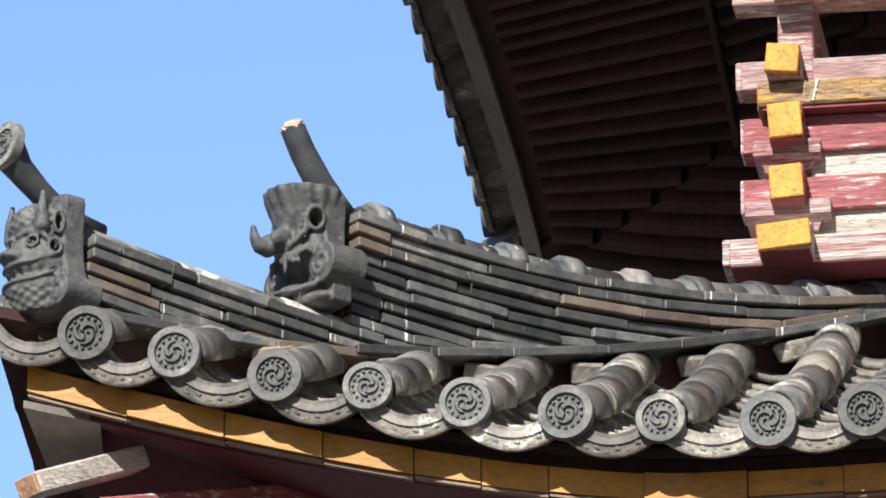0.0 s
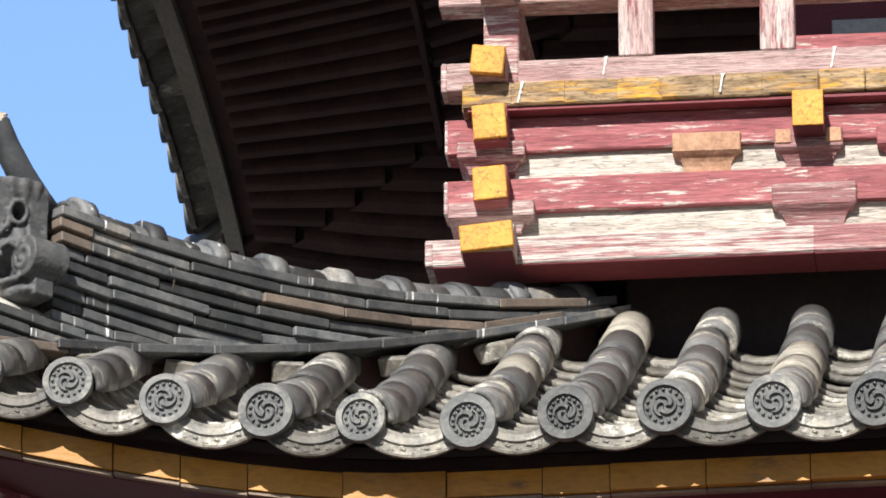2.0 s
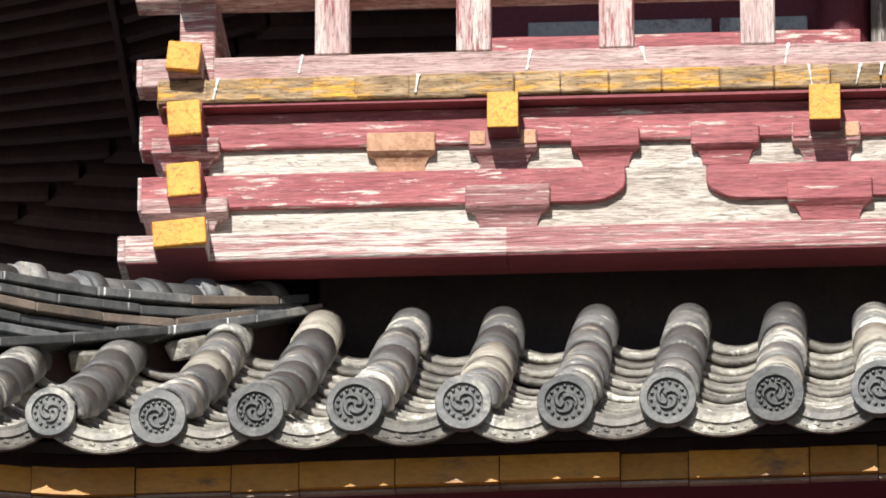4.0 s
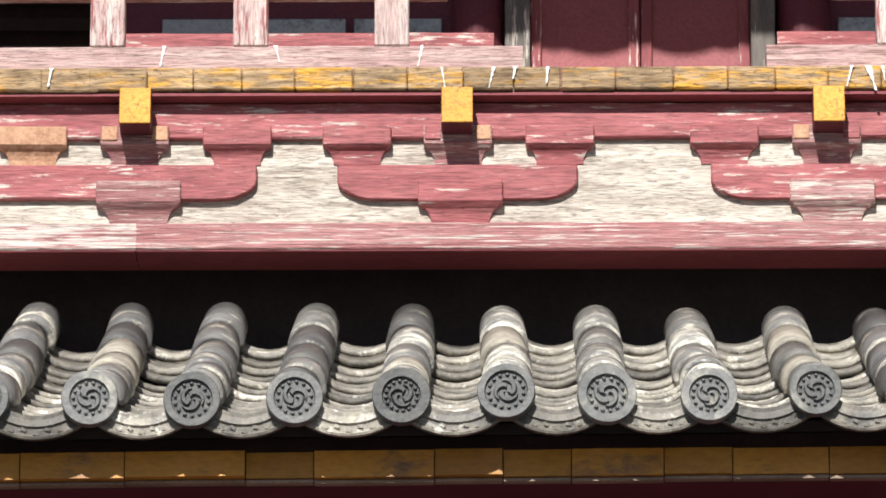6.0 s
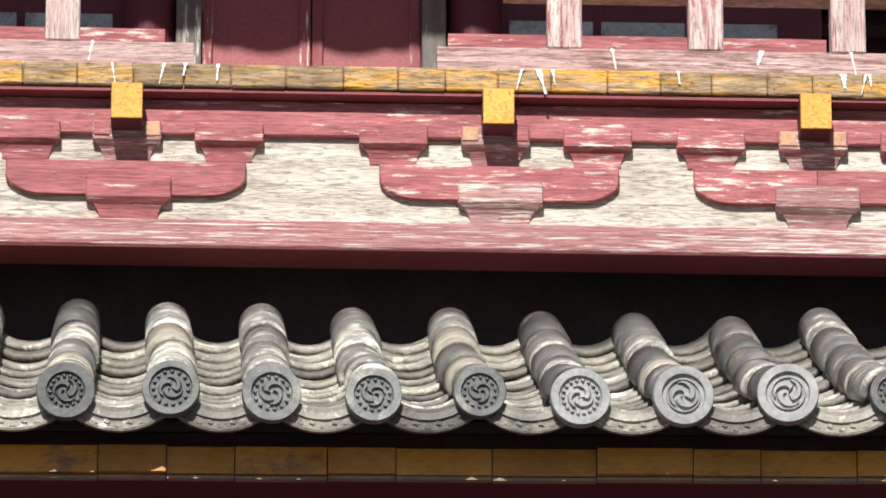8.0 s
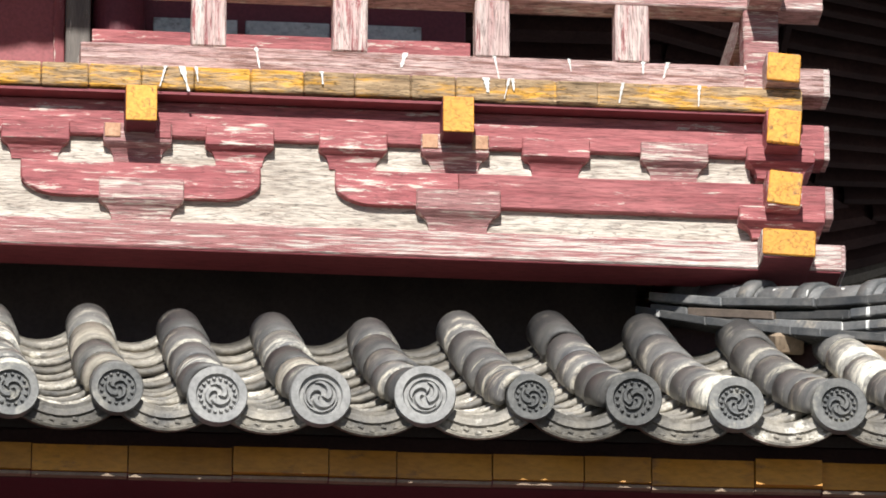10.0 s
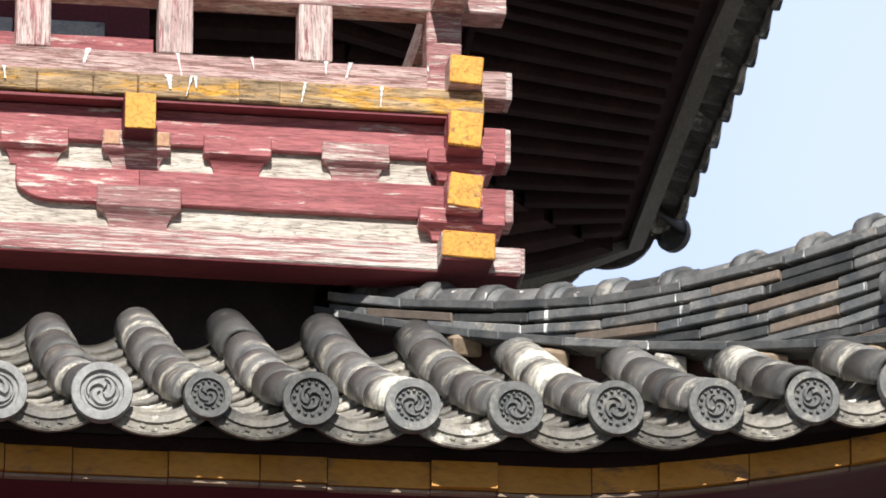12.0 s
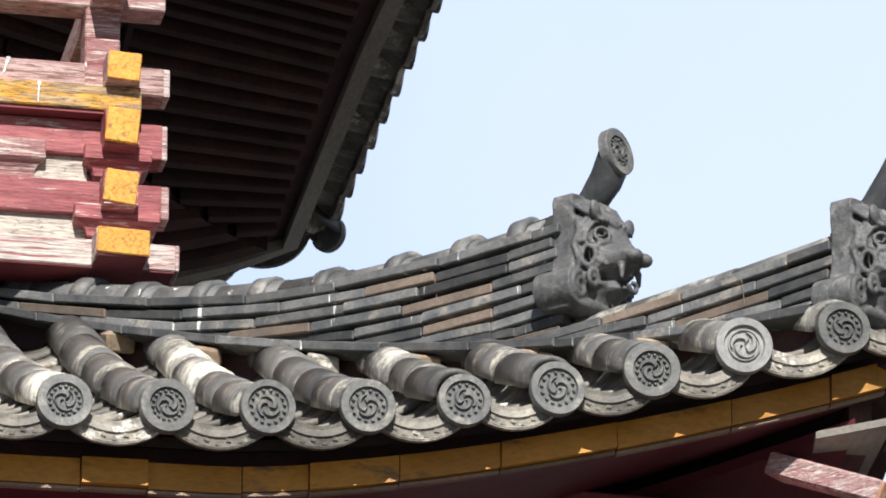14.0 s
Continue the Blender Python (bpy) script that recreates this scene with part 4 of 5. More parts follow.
# ---- balcony frame: crossing beams, brackets, floor edge, rail ----
FACE = -FRAME                  # local y of the front faces
balcony = thing("balcony_frame", "crossing red painted beams carrying the balcony, paint flaking to bare wood", "timber frame", kind="structure")
LEVELS = [  # name, bottom, top, thickness, reach of the front beam, how far the side beams stand out, material
    ("base_beam", 7.612, 7.691, 0.150, 2.470, 0.073, M_BASE),
    ("arm_beam", 7.765, 7.866, 0.095, 2.428, 0.037, M_RED),
    ("purlin", 7.945, 8.050, 0.095, 2.428, 0.037, M_RED),
    ("foot_rail", 8.1375, 8.224, 0.095, 2.430, 0.040, M_RAIL),
]
ends = random.Random(77)
for k in range(4):
    for name, z0, z1, th, reach, shift, mat in LEVELS:
        dz = -0.0015 * (k % 2)
        b = FRAME + 0.098 if k % 2 else reach
        a = -b
        T = pose(0.011, 0, 0) @ turned(k) @ pose(0, -shift if k % 2 else 0, 0)
        spans = [(a, b)]
        if name == "arm_beam":
            spans = [(a, -1.404), (1.40, b)]
        if name == "foot_rail":
            spans = [(a, -0.34), (0.34, b)] if k == 0 else [(a, b)]
        if name == "base_beam" and k == 0:
            spans = [(a, -1.4112), (-1.4108, b)]
        beams = []
        for s0, s1 in spans:
            o = part(name, worn_box(s0, s1, FACE, FACE + th, z0 + dz, z1 + dz, 0.004, 0.002, seed=k * 5 + int(z0 * 10)), mat, balcony)
            o.matrix_basis = T
            beams.append(o)
            if name == "base_beam":
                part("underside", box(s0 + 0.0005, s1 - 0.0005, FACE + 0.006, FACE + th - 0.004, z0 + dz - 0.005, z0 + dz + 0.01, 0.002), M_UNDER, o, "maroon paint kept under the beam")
        # painted ends
        for s in (a, b):
            sg = -1 if s < 0 else 1
            tip = 0.006 + ends.uniform(0.0, 0.02)
            e = part("painted_end", box(min(s, s + sg * tip), max(s, s + sg * tip), FACE + 0.001, FACE + th - 0.001, z0 + dz + 0.001, z1 + dz - 0.001, 0.003), M_YELLOW if k % 2 else M_PINKPALE, beams[0] if sg < 0 else beams[-1])
            mid_y, mid_z = FACE + th / 2, (z0 + z1) / 2
            e.matrix_basis = pose(s, mid_y, mid_z, ends.uniform(-7, 7) if k % 2 else 0) @ pose(-s, -mid_y, -mid_z)


def bearing_block(w, h, depth, taper=0.48, foot=0.68):
    """A bracket block: square head over a hollowed foot that draws in all round; top centre of the front at the origin."""
    bm = bmesh.new()
    rows = [(w / 2, 0.0, 0.0), (w / 2, 0.0, -h * (1 - taper))]
    for i in range(1, 6):
        u = i / 5
        k = math.sin(u * math.pi / 2)
        rows.append((w / 2 - w * (1 - foot) / 2 * k, 0.032 * k, -h * (1 - taper) - h * taper * (0.12 + 0.88 * (1 - math.cos(u * math.pi / 2)))))
    rings = [[bm.verts.new(p) for p in ((-a, y, z), (a, y, z), (a, depth, z), (-a, depth, z))] for a, y, z in rows]
    for p, q in zip(rings, rings[1:]):
        for k in range(4):
            bm.faces.new((p[k], p[(k + 1) % 4], q[(k + 1) % 4], q[k]))
    bm.faces.new(rings[0][::-1])
    bm.faces.new(rings[-1])
    bmesh.ops.bevel(bm, geom=list(set(rings[0][0].link_edges) | set(rings[0][1].link_edges)), offset=0.003, segments=1, affect="EDGES")
    bmesh.ops.recalc_face_normals(bm, faces=bm.faces)
    return bm


def place(x, y, z, rz=0.0):
    return pose(x, y, z, 0, 0, rz)


GROUPS = [-1.004, -0.112, 0.918, 1.80]
brk = random.Random(8)
for i, gx in enumerate(GROUPS):
    bracket = thing("bracket_set", "red bracket blocks on a curved arm with yellow beam end", "bracket", "bracket sets under the balcony")
    o = part("big_block", bearing_block(0.235, 0.121, 0.10), M_REDWORN if i != 1 else M_RED, bracket)
    o.matrix_basis = place(gx + 0.008, YB - 0.016, 7.812)
    if i in (1, 2):
        L, h0, h1 = 0.333, 7.762, 7.864
        prof = [(-L, h1), (L, h1), (L, h0 + 0.055)]
        for j in range(1, 7):
            u = j / 6
            prof.append((L - 0.115 * (1 - math.cos(u * math.pi / 2)), h0 + 0.055 * (1 - math.sin(u * math.pi / 2))))
        prof += [(-x, z) for x, z in prof[:1:-1]]
        o = part("arm", prism(prof, 0.0, 0.09, 0.004), M_RED, bracket)
        o.matrix_basis = place(gx + (0.0 if i == 1 else 0.006), YB, 0)
    else:
        s = 1 if i == 0 else -1
        tip = 0.335
        prof = [(-0.01, 7.864), (tip, 7.864), (tip, 7.817)]
        for j in range(1, 7):
            u = j / 6
            prof.append((tip - 0.115 * (1 - math.cos(u * math.pi / 2)), 7.762 + 0.055 * (1 - math.sin(u * math.pi / 2))))
        prof.append((-0.01, 7.762))
        prof = [(s * x, z) for x, z in prof]
        o = part("arm", prism(prof, -0.002, 0.09, 0.003), M_RED, bracket)
        o.matrix_basis = place(gx, YB, 0)
    for off in (-0.285, 0.0, 0.285):
        if off == 0.0:
            m = M_REDWORN
        else:
            m = M_PEEL if (i == 0 and off < 0) else M_RED
        o = part("small_block", bearing_block(0.19, 0.106, 0.10), m, bracket)
        o.matrix_basis = place(gx + off + brk.uniform(-0.006, 0.006), YB - 0.014, 7.977, brk.uniform(-1, 1))
        if off == 0.0:
            for s in (-1, 1):
                part("worn_corner", box(s * 0.07 - 0.022, s * 0.07 + 0.022, -0.004, 0.01, -0.045, -0.003, 0.002), M_PEEL if (i + s) % 3 else M_RED, o, "bare orange-brown patch").matrix_basis = pose(0, -0.0005, 0)
    nose = part("nose_beam", box(-0.044, 0.044, -0.096, 0.05, 7.948, 8.056, 0.004), M_MAROON, bracket)
    nose.matrix_basis = place(gx, YB, 0)
    part("yellow_end", box(-0.043, 0.043, -0.101, -0.096, 7.949, 8.055, 0.002), M_YELLOW, nose, "bright yellow painted beam end")
# an odd block next to the corner and the corner sets
for bx in (2.415,):
    odd = thing("bracket_block", "red bracket block with chipped lower edge", "bracket")
    o = part("block", bearing_block(0.19, 0.106, 0.09), M_REDWORN, odd)
    o.matrix_basis = place(bx, YB - 0.014, 7.977)
for side in (-1, 1):
    cx = -1.893 if side < 0 else 2.712
    corner = thing("corner_bracket", "corner bracket blocks between crossing beams, red paint bleached", "bracket", "corner brackets")
    for z, w, mm in ((7.806, 0.24, M_PINKPALE if side < 0 else M_RED), (7.972, 0.19, M_REDWORN if side < 0 else M_RED)):
        o = part("block", bearing_block(w, 0.085, 0.16), mm, corner)
        o.matrix_basis = place(cx, YB - 0.035, z - (0.02 if w > 0.2 else 0.005))

# weathered boards behind the brackets
backing = thing("bracket_boards", "bleached bare boards behind the red brackets", "boards", kind="structure")
for x0, x1 in ((XC - FRAME + 0.08, -0.113), (-0.112, 0.917), (0.918, XC + FRAME - 0.08)):
    part("board", worn_box(x0, x1, YB + 0.022, YB + 0.047, 7.68, 7.96, 0.003, 0.001), M_BARE, backing)
for k in (1, 2, 3):
    o = part("board", box(-FRAME + 0.05, FRAME - 0.05, FACE + 0.05, FACE + 0.08, 7.68, 7.96, 0.003), M_BARE, backing)
    o.matrix_basis = turned(k)

# balcony floor with its painted board edge
deck = thing("balcony_floor", "balcony floor boards with flaking yellow painted edges", "floor", kind="structure")
HALF = FRAME + 0.06
for k in range(4):
    r = random.Random(50 + k)
    xx = -HALF
    while xx < HALF - 0.01:
        x1 = min(xx + r.uniform(0.12, 0.165), HALF)
        j = r.uniform(-0.003, 0.003)
        o = part("floor_board", box(xx + 0.001, x1 - 0.001, -HALF + j, -WALL - 0.02 if abs(k) % 2 == 0 else -WALL, 8.066 + j * 0.5, 8.133 + j * 0.5, 0.004), M_STRIP, deck)
        o.matrix_basis = turned(k) @ pose(0, 0, -0.004 * (k % 2))
        xx = x1
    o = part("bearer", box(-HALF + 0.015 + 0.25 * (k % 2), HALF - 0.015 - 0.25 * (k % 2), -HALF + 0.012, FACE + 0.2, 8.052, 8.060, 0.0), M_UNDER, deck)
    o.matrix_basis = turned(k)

rail = thing("balustrade", "low balcony balustrade of bleached posts and red rail", "railing")
POSTS = [-1.487, -1.09, -0.69, -0.295, 1.108, 1.505, 1.905, 2.30]
for x in POSTS:
    part("baluster", box(x - 0.048, x + 0.048, YB - 0.005, YB + 0.075, 8.222, 8.41, 0.004), M_POST, rail)
for k in range(4):
    spans = [(-FRAME - 0.13, -0.54), (0.54, FRAME + 0.13)] if k == 0 else [(-FRAME - 0.13, FRAME + 0.13)]
    for a, b in spans:
        o = part("mid_rail", worn_box(a, b, FACE - 0.01, FACE + 0.085, 8.395 - 0.002 * (k % 2), 8.48, 0.004, 0.002, seed=k), M_PINKPALE, rail)
        o.matrix_basis = turned(k)
    if k:
        for i in range(10):
            xx = -1.9 + 3.8 * i / 9
            o = part("baluster", box(xx - 0.048, xx + 0.048, FACE - 0.005, FACE + 0.075, 8.222, 8.397, 0.003), M_POST, rail)
            o.matrix_basis = turned(k)
    o = part("corner_post", box(-FRAME - 0.004, -FRAME + 0.095, FACE - 0.004, FACE + 0.095, 8.135, 8.62, 0.005), M_REDWORN, rail)
    o.matrix_basis = turned(k)

# ---- upper storey ----
YW = YC - WALL
upper = thing("wall_upper", "dark red timber walls of the upper storey", "wall", kind="structure")
for k in range(4):
    o = part("wall_panel", box(-WALL + 0.121 * (k % 2), WALL - 0.121 * (k % 2), -WALL, -WALL + 0.12, 8.10, 10.9, 0.004), M_MAROON, upper)
    o.matrix_basis = turned(k)
skirt = thing("skirting", "worn red skirting boards along the upper wall", "skirting", kind="structure")
for x0, x1, y in ((XC - WALL, -0.01, YW - 0.13), (0.81, XC + WALL, YW - 0.13)):
    part("board", worn_box(x0, x1, y, YW, 8.12, 8.560, 0.005, 0.003), M_RED, skirt)
grey = thing("window_band", "grey-green weathered panels above the skirting", "window", kind="structure")
for x0, x1 in ((XC - WALL + 0.12, -0.15), (0.98, XC + WALL - 0.12)):
    n = 3
    for i in range(n):
        a, b = x0 + (x1 - x0) * i / n, x0 + (x1 - x0) * (i + 1) / n
        part("panel", box(a + 0.012, b - 0.012, YW - 0.02, YW - 0.002, 8.575, 8.652, 0.003), M_PANEL, grey)
for cx in (-0.055, 0.89):
    col = thing("column", "round maroon column with peeled paint", "column", "door columns")
    bm = bmesh.new()
    bmesh.ops.create_cone(bm, cap_ends=True, segments=32, radius1=0.078, radius2=0.078, depth=2.6)
    o = part("shaft", bm, M_MAROON, col, smooth=False)
    o.location = (cx, YW - 0.03, 9.43)
door = thing("double_door", "dark red panelled double door between grey posts", "door")
for x0, x1 in ((0.022, 0.094), (0.735, 0.805)):
    part("door_post", box(x0, x1, YW - 0.10, YW - 0.005, 8.12, 10.3, 0.004), M_DPOST, door, "grey weathered post with peeled pale patches")
for x0, x1 in ((0.096, 0.413), (0.417, 0.733)):
    leaf = part("door_leaf", box(x0, x1, YW - 0.045, YW - 0.003, 8.125, 10.2, 0.003), M_DOOR, door)
    for a, b in ((x0, x0 + 0.032), (x1 - 0.032, x1)):
        part("stile", box(a, b, YW - 0.06, YW - 0.046, 8.125, 10.2, 0.003), M_STILE, leaf)

# ---- upper roof, seen from below ----
upper_roof = thing("upper_roof", "overhanging upper roof with dark rafters and tiled edge", "roof", kind="structure")
UZ = 10.33
BACK = 4.05
RAFTER = mesh_of("rafter", box(-0.028, 0.028, 0.0, 1.0, -0.06, 0.0, 0.004), M_SOFFIT)
SIDES = [  # start, along, inward, length of each eave, in the tower's axes
    (Vector((-UPPER, -UPPER, 0)), Vector((1, 0, 0)), Vector((0, 1, 0)), 2 * UPPER),
    (Vector((UPPER, -UPPER, 0)), Vector((0, 1, 0)), Vector((-1, 0, 0)), UPPER + BACK),
    (Vector((UPPER, BACK, 0)), Vector((-1, 0, 0)), Vector((0, -1, 0)), 2 * UPPER),
    (Vector((-UPPER, BACK, 0)), Vector((0, -1, 0)), Vector((1, 0, 0)), UPPER + BACK),
]
REAR_DROP = 0.42                     # added drop of the rear eave, which closes the sky gap below it
CORNER_LIFT = (0.10, 0.10, 0.04, -0.06)   # front left, front right, back right, back left
HOME = Matrix.Translation((XC, YC, 0))


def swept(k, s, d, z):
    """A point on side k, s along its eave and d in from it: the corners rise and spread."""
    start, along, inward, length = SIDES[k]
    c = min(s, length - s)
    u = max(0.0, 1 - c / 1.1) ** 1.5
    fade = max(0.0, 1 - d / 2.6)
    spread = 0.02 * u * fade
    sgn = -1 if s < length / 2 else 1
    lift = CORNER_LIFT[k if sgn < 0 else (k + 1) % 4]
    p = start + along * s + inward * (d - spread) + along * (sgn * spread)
    hang = REAR_DROP * min(1.0, max(0.0, (p.y - 2.2) / 1.85)) * (1 - min(1.0, abs(p.x) / UPPER) ** 6)
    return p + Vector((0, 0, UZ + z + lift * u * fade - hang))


def swept_sheet(k, profile, thick, n=40):
    """A sheet with mitred ends over side k; profile: rows of depth and height."""
    bm = bmesh.new()
    length = SIDES[k][3]
    rows = []
    for d, z in profile:
        rows.append([[bm.verts.new(swept(k, d + (length - 2 * d) * i / n, d, z + t)) for i in range(n + 1)] for t in (0.0, thick)])
    for a, b in zip(rows, rows[1:]):
        for i in range(n):
            bm.faces.new((a[0][i + 1], a[0][i], b[0][i], b[0][i + 1]))
            bm.faces.new((a[1][i], a[1][i + 1], b[1][i + 1], b[1][i]))
    for row in (rows[0], rows[-1]):
        for i in range(n):
            bm.faces.new((row[0][i], row[0][i + 1], row[1][i + 1], row[1][i]))
    bmesh.ops.recalc_face_normals(bm, faces=bm.faces)
    return bm


def at_edge(k, s, d, z, tilt=0.0):
    """A pose at the eave: x along it, y inward."""
    start, along, inward, length = SIDES[k]
    p, q = swept(k, s, d, z), swept(k, min(s + 0.05, length), d, z)
    rz = math.degrees(math.atan2(along.y, along.x))
    lift = math.degrees(math.atan2(q.z - p.z, max((q - p).xy.length, 0.01)))
    return HOME @ Matrix.Translation(p) @ pose(0, 0, 0, tilt, -lift, rz)


for k in range(4):
    length = SIDES[k][3]
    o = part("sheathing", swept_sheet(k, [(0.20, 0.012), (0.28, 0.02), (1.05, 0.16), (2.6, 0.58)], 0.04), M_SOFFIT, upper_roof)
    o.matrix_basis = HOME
    o = part("edge_board", swept_sheet(k, [(0.14, -0.035), (0.205, -0.035)], 0.045), M_GREYWOOD, upper_roof, "grey weathered eave board")
    o.matrix_basis = HOME
    if k != 2:
        o = part("seam_batten", swept_sheet(k, [(0.995, 0.06), (1.015, 0.065)], 0.04), M_SOFFIT, upper_roof)
        o.matrix_basis = HOME
    n = int(length / 0.128)
    field = bmesh.new()
    for i in range(0 if k == 2 else n):
        s = 0.30 + (length - 0.60) * i / (n - 1)
        c = min(s, length - s)
        for tier, (d0, d1, zz, pitch) in enumerate(((0.27, 1.02, 0.018, 10.3), (1.02, 2.5, 0.135, 15.2))):
            e = min(d1, c)
            if e - d0 < 0.05:
                continue
            p, q = swept(k, s, d0, zz), swept(k, s, e, zz + (e - d0) * math.tan(radians(pitch)))
            m = HOME @ Matrix.Translation(p) @ (q - p).to_track_quat("Y", "Z").to_matrix().to_4x4()
            run = (q - p).length
            if k % 2 and tier == 0:
                o = part("rafter", RAFTER, None, upper_roof)
                o.matrix_basis = m @ Matrix.Diagonal((1, run, 1, 1))
            else:
                n0 = len(field.verts)
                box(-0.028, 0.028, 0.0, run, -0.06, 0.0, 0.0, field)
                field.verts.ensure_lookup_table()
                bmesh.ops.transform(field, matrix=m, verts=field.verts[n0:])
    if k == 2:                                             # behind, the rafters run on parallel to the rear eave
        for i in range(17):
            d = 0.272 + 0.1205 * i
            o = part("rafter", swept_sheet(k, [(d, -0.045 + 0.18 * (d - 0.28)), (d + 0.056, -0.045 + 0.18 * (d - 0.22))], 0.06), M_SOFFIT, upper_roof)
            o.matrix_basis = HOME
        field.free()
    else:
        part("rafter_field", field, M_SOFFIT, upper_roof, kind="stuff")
    # tiled edge
    rise = [(0.0, 0.0), (1.0, 0.45), (2.0, 0.96), (3.0, 1.53), (3.98, 2.15)]
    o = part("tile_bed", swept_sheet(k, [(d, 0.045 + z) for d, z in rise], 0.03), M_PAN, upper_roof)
    o.matrix_basis = HOME
    nt = int(length / 0.25)
    rolls = bmesh.new()
    for i in range(nt):
        s = 0.13 + (length - 0.26) * i / (nt - 1)
        far = min(min(s, length - s), 3.98)
        prev = None
        for j in range(6):
            d = far * j / 5
            z = 0.10 + 0.43 * d + 0.028 * d * d
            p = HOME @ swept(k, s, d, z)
            along = SIDES[k][1]
            ring = [rolls.verts.new(p + along * (0.062 * math.cos(a)) + Vector((0, 0, 0.062 * math.sin(a)))) for a in (radians(-10 + 200 * q / 8) for q in range(9))]
            if prev:
                for q in range(8):
                    rolls.faces.new((prev[q], prev[q + 1], ring[q + 1], ring[q]))
            prev = ring
        o = part("eave_disc", DISC_MES[i % 4], None, upper_roof)
        o.matrix_basis = at_edge(k, s, -0.03, 0.10, 4)
        if i < nt - 1:
            o = part("drip_tile", DRIP_ME, None, upper_roof)
            o.matrix_basis = at_edge(k, s + (length - 0.26) / (nt - 1) / 2, -0.02, 0.10 + PAN_R - 0.058, 8)
    part("tile_field", rolls, M_ROLL, upper_roof, kind="stuff")
    # a round tile on the corner and the hip rafter below it
    tip = HOME @ Matrix.Translation(swept(k, 0, 0, 0)) @ pose(0, 0, 0, 0, 0, 90 * k - 45)
    o = part("corner_disc", DISC_MES[0], None, upper_roof)
    o.matrix_basis = tip @ pose(0, -0.015, 0.015)
    o = part("corner_tile", ROLL_KINDS[0], None, upper_roof)
    o.matrix_basis = tip @ pose(0, -0.005, 0.015, 8)
    o = part("hip_rafter", box(-0.06, 0.06, 0.22, 0.8, -0.13, -0.02, 0.006), M_SOFFIT, upper_roof, "dark hip rafter under the upper corner")
    o.matrix_basis = tip @ pose(0, 0, 0, 6)

# ---- small things ----
M_WHITE = surface("chalky_white_splash", (0.70, 0.70, 0.66), (0.82, 0.82, 0.79), 30, 0.9, 0.2, vary=0.05)
drip_rng = random.Random(31)
SPLASHES = [(-0.155, 8.13, 0.055), (-0.21, 8.224, 0.05), (-0.01, 8.13, 0.05), (0.05, 8.13, 0.03), (0.985, 8.13, 0.05), (1.03, 8.13, 0.06), (1.07, 8.13, 0.035),
            (1.24, 8.224, 0.05), (1.91, 8.224, 0.06), (1.945, 8.13, 0.05), (1.88, 8.13, 0.035), (2.265, 8.13, 0.05), (2.48, 8.13, 0.05), (-0.93, 8.224, 0.05), (-1.57, 8.224, 0.045), (2.12, 8.224, 0.03), (-1.24, 8.13, 0.045),
            (1.42, 8.13, 0.03), (1.66, 8.224, 0.035), (2.40, 8.224, 0.04), (2.62, 8.224, 0.05), (-0.62, 8.224, 0.04), (-1.8, 8.13, 0.05), (0.14, 8.13, 0.04), (1.955, 8.13, 0.03), (2.33, 8.224, 0.03)]
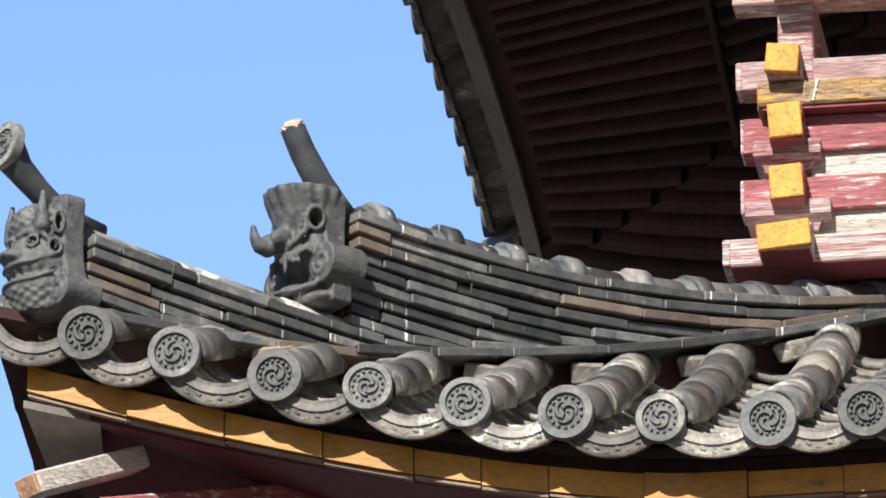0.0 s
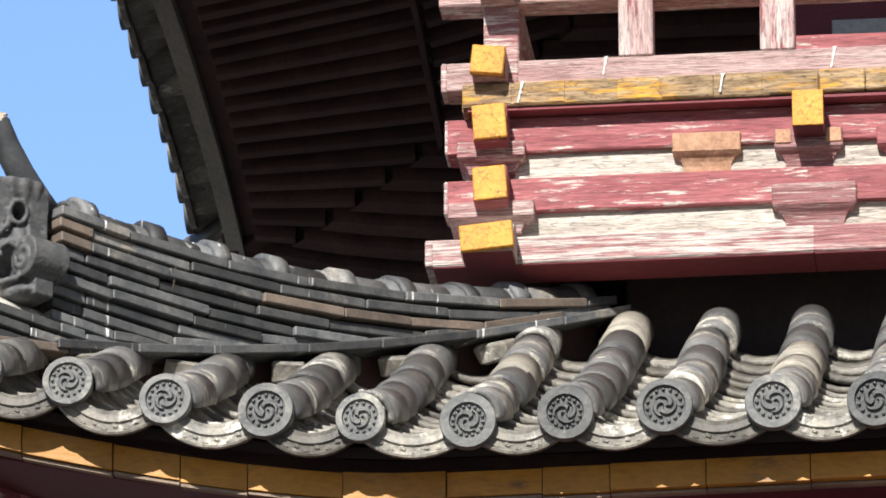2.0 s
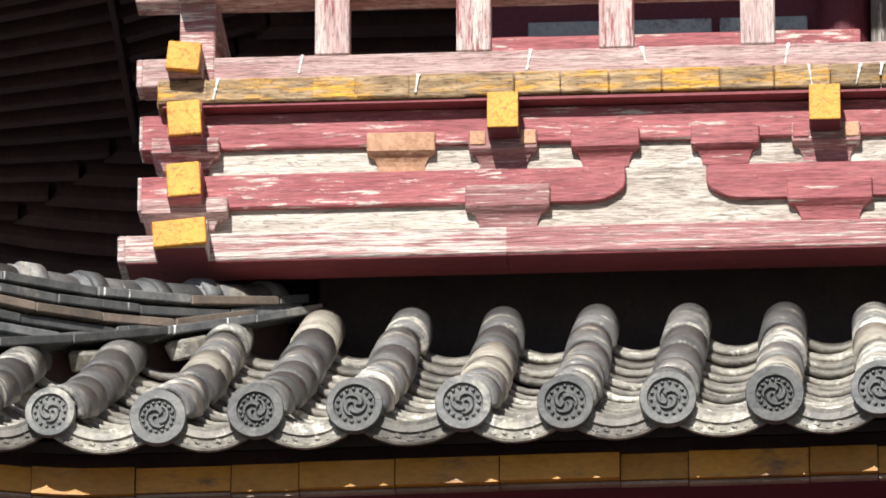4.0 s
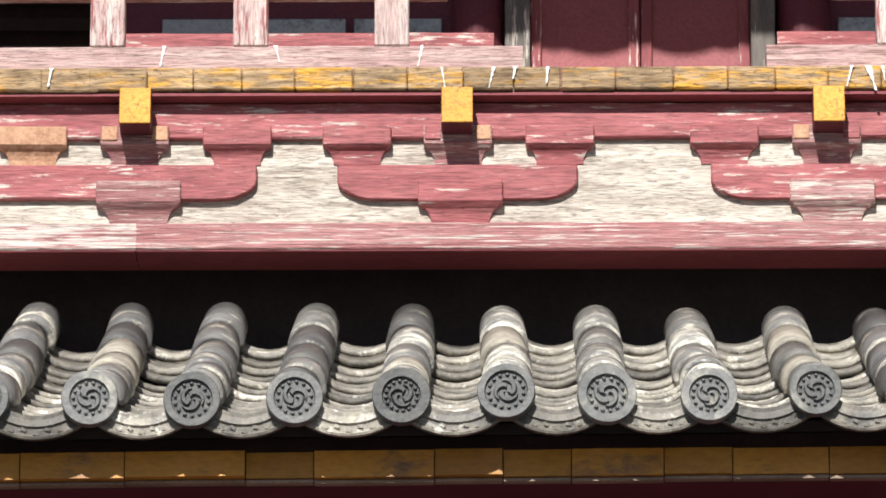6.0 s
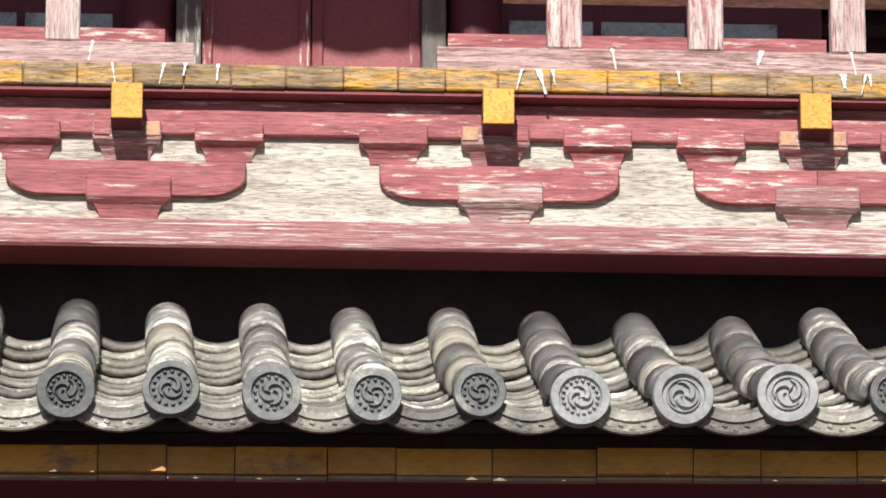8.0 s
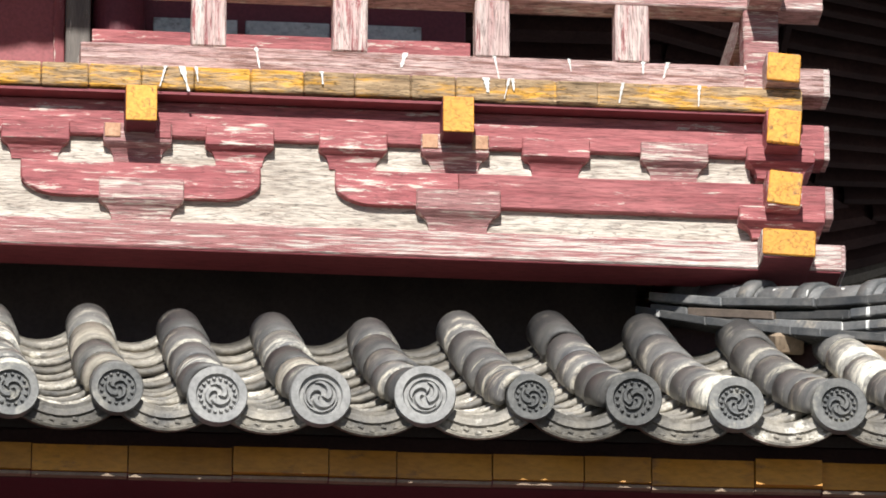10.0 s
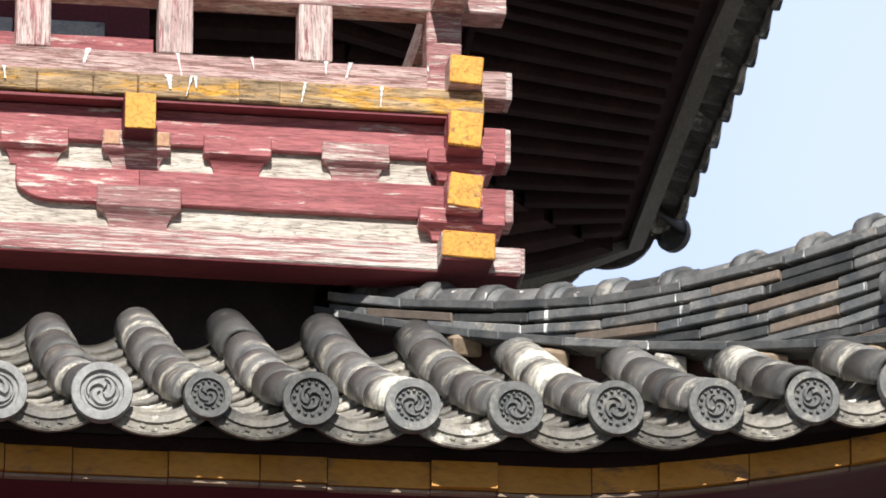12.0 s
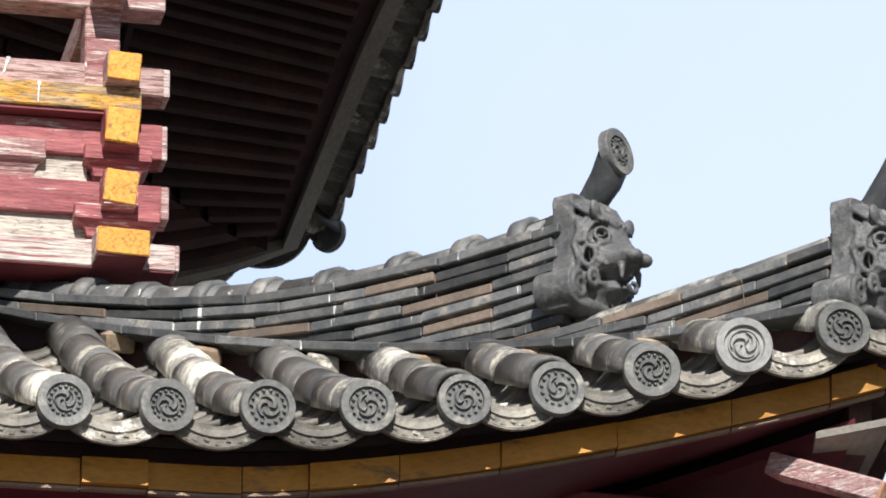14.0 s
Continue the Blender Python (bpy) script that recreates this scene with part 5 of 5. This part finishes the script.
for x, z, h in SPLASHES:
    h *= 1.25
    y = YB - 0.0655 if z < 8.2 else YB - 0.0025
    n, prof = 8, []
    for q in range(n + 1):
        u = q / n
        prof.append((0.0028 + 0.0045 * (1 - u) ** 3 + drip_rng.uniform(-0.0015, 0.0015), -h * u))
    lean = drip_rng.uniform(-0.3, 0.3)
    wide = drip_rng.choice((0.5, 0.7, 0.7, 1.3))
    prof = [(w * wide * (1 + 0.35 * math.sin(9 * q + x * 40)), zz) for q, (w, zz) in enumerate(prof)]
    outline = [(w - lean * zz, zz) for w, zz in prof] + [(-w - lean * zz, zz) for w, zz in prof[::-1]]
    splash = part("white_splash", prism(outline, -0.0015, 0.003), M_WHITE, None)
    splash.location = (x, y, z)
    tagged(splash, "chalky white bird splash run down the boards", "stain", "white splashes")

for side in (-1, 1):
    r = random.Random(60 + side)
    for c in (0.62, 0.88, 1.12, 1.36, 1.62, 1.86):
        x = XC + side * (EAVE - c)
        d = c - 0.16
        chunk = thing("bedding_piece", "broken buff clay bedding piece under the ridge", "clay piece", "bedding pieces")
        bm = box(-0.045, 0.045, -0.03, 0.05, -0.03, 0.022, 0.006)
        for v in bm.verts:
            v.co += Vector((noise.noise(v.co * 40 + Vector((c, 0, 0))), noise.noise(v.co * 40 + Vector((0, c, 3))), noise.noise(v.co * 40 + Vector((5, c, 0))))) * 0.012
        o = part("lump", bm, M_CLAY if r.random() < 0.6 else M_PAN, chunk)
        o.matrix_basis = pose(x + r.uniform(-0.02, 0.02), YE + d, roof_z(x, d) + 0.018, 20, r.uniform(-8, 8), r.uniform(-20, 20))
    for d in (0.34, 0.62, 1.02):
        top, bot = (top2, bot2) if d < 0.8 else (top1, bot1)
        bm = bmesh.new()
        bmesh.ops.create_cone(bm, cap_ends=True, segments=6, radius1=0.0008, radius2=0.0008, depth=0.075, matrix=pose(d * R2, -0.103 if side < 0 else 0.103, (top(d) + bot(d)) / 2 + 0.02, 12 if side < 0 else -12, 0, 0))
        wire = part("tie_wire", bm, M_LIP, None)
        wire.matrix_basis = pose(XC + side * EAVE, YE, 0, 0, 0, 45 if side < 0 else 135)
        tagged(wire, "thin pale tie wire on the ridge tiles", "wire", "tie wires")

# ---- the tiles of the front slope ----
bm = bmesh.new()
for _, (name, me, m) in pans[300:]:
    n0 = len(bm.verts)
    bm.from_mesh(me)
    bm.verts.ensure_lookup_table()
    bmesh.ops.transform(bm, matrix=m, verts=bm.verts[n0:])
rest = part("pan_tile_field", bm, M_PAN, lower_roof, kind="stuff", smooth=True)
for name, me, m in tiles:
    o = new(name, me)
    o.parent = lower_roof
    o.matrix_basis = m
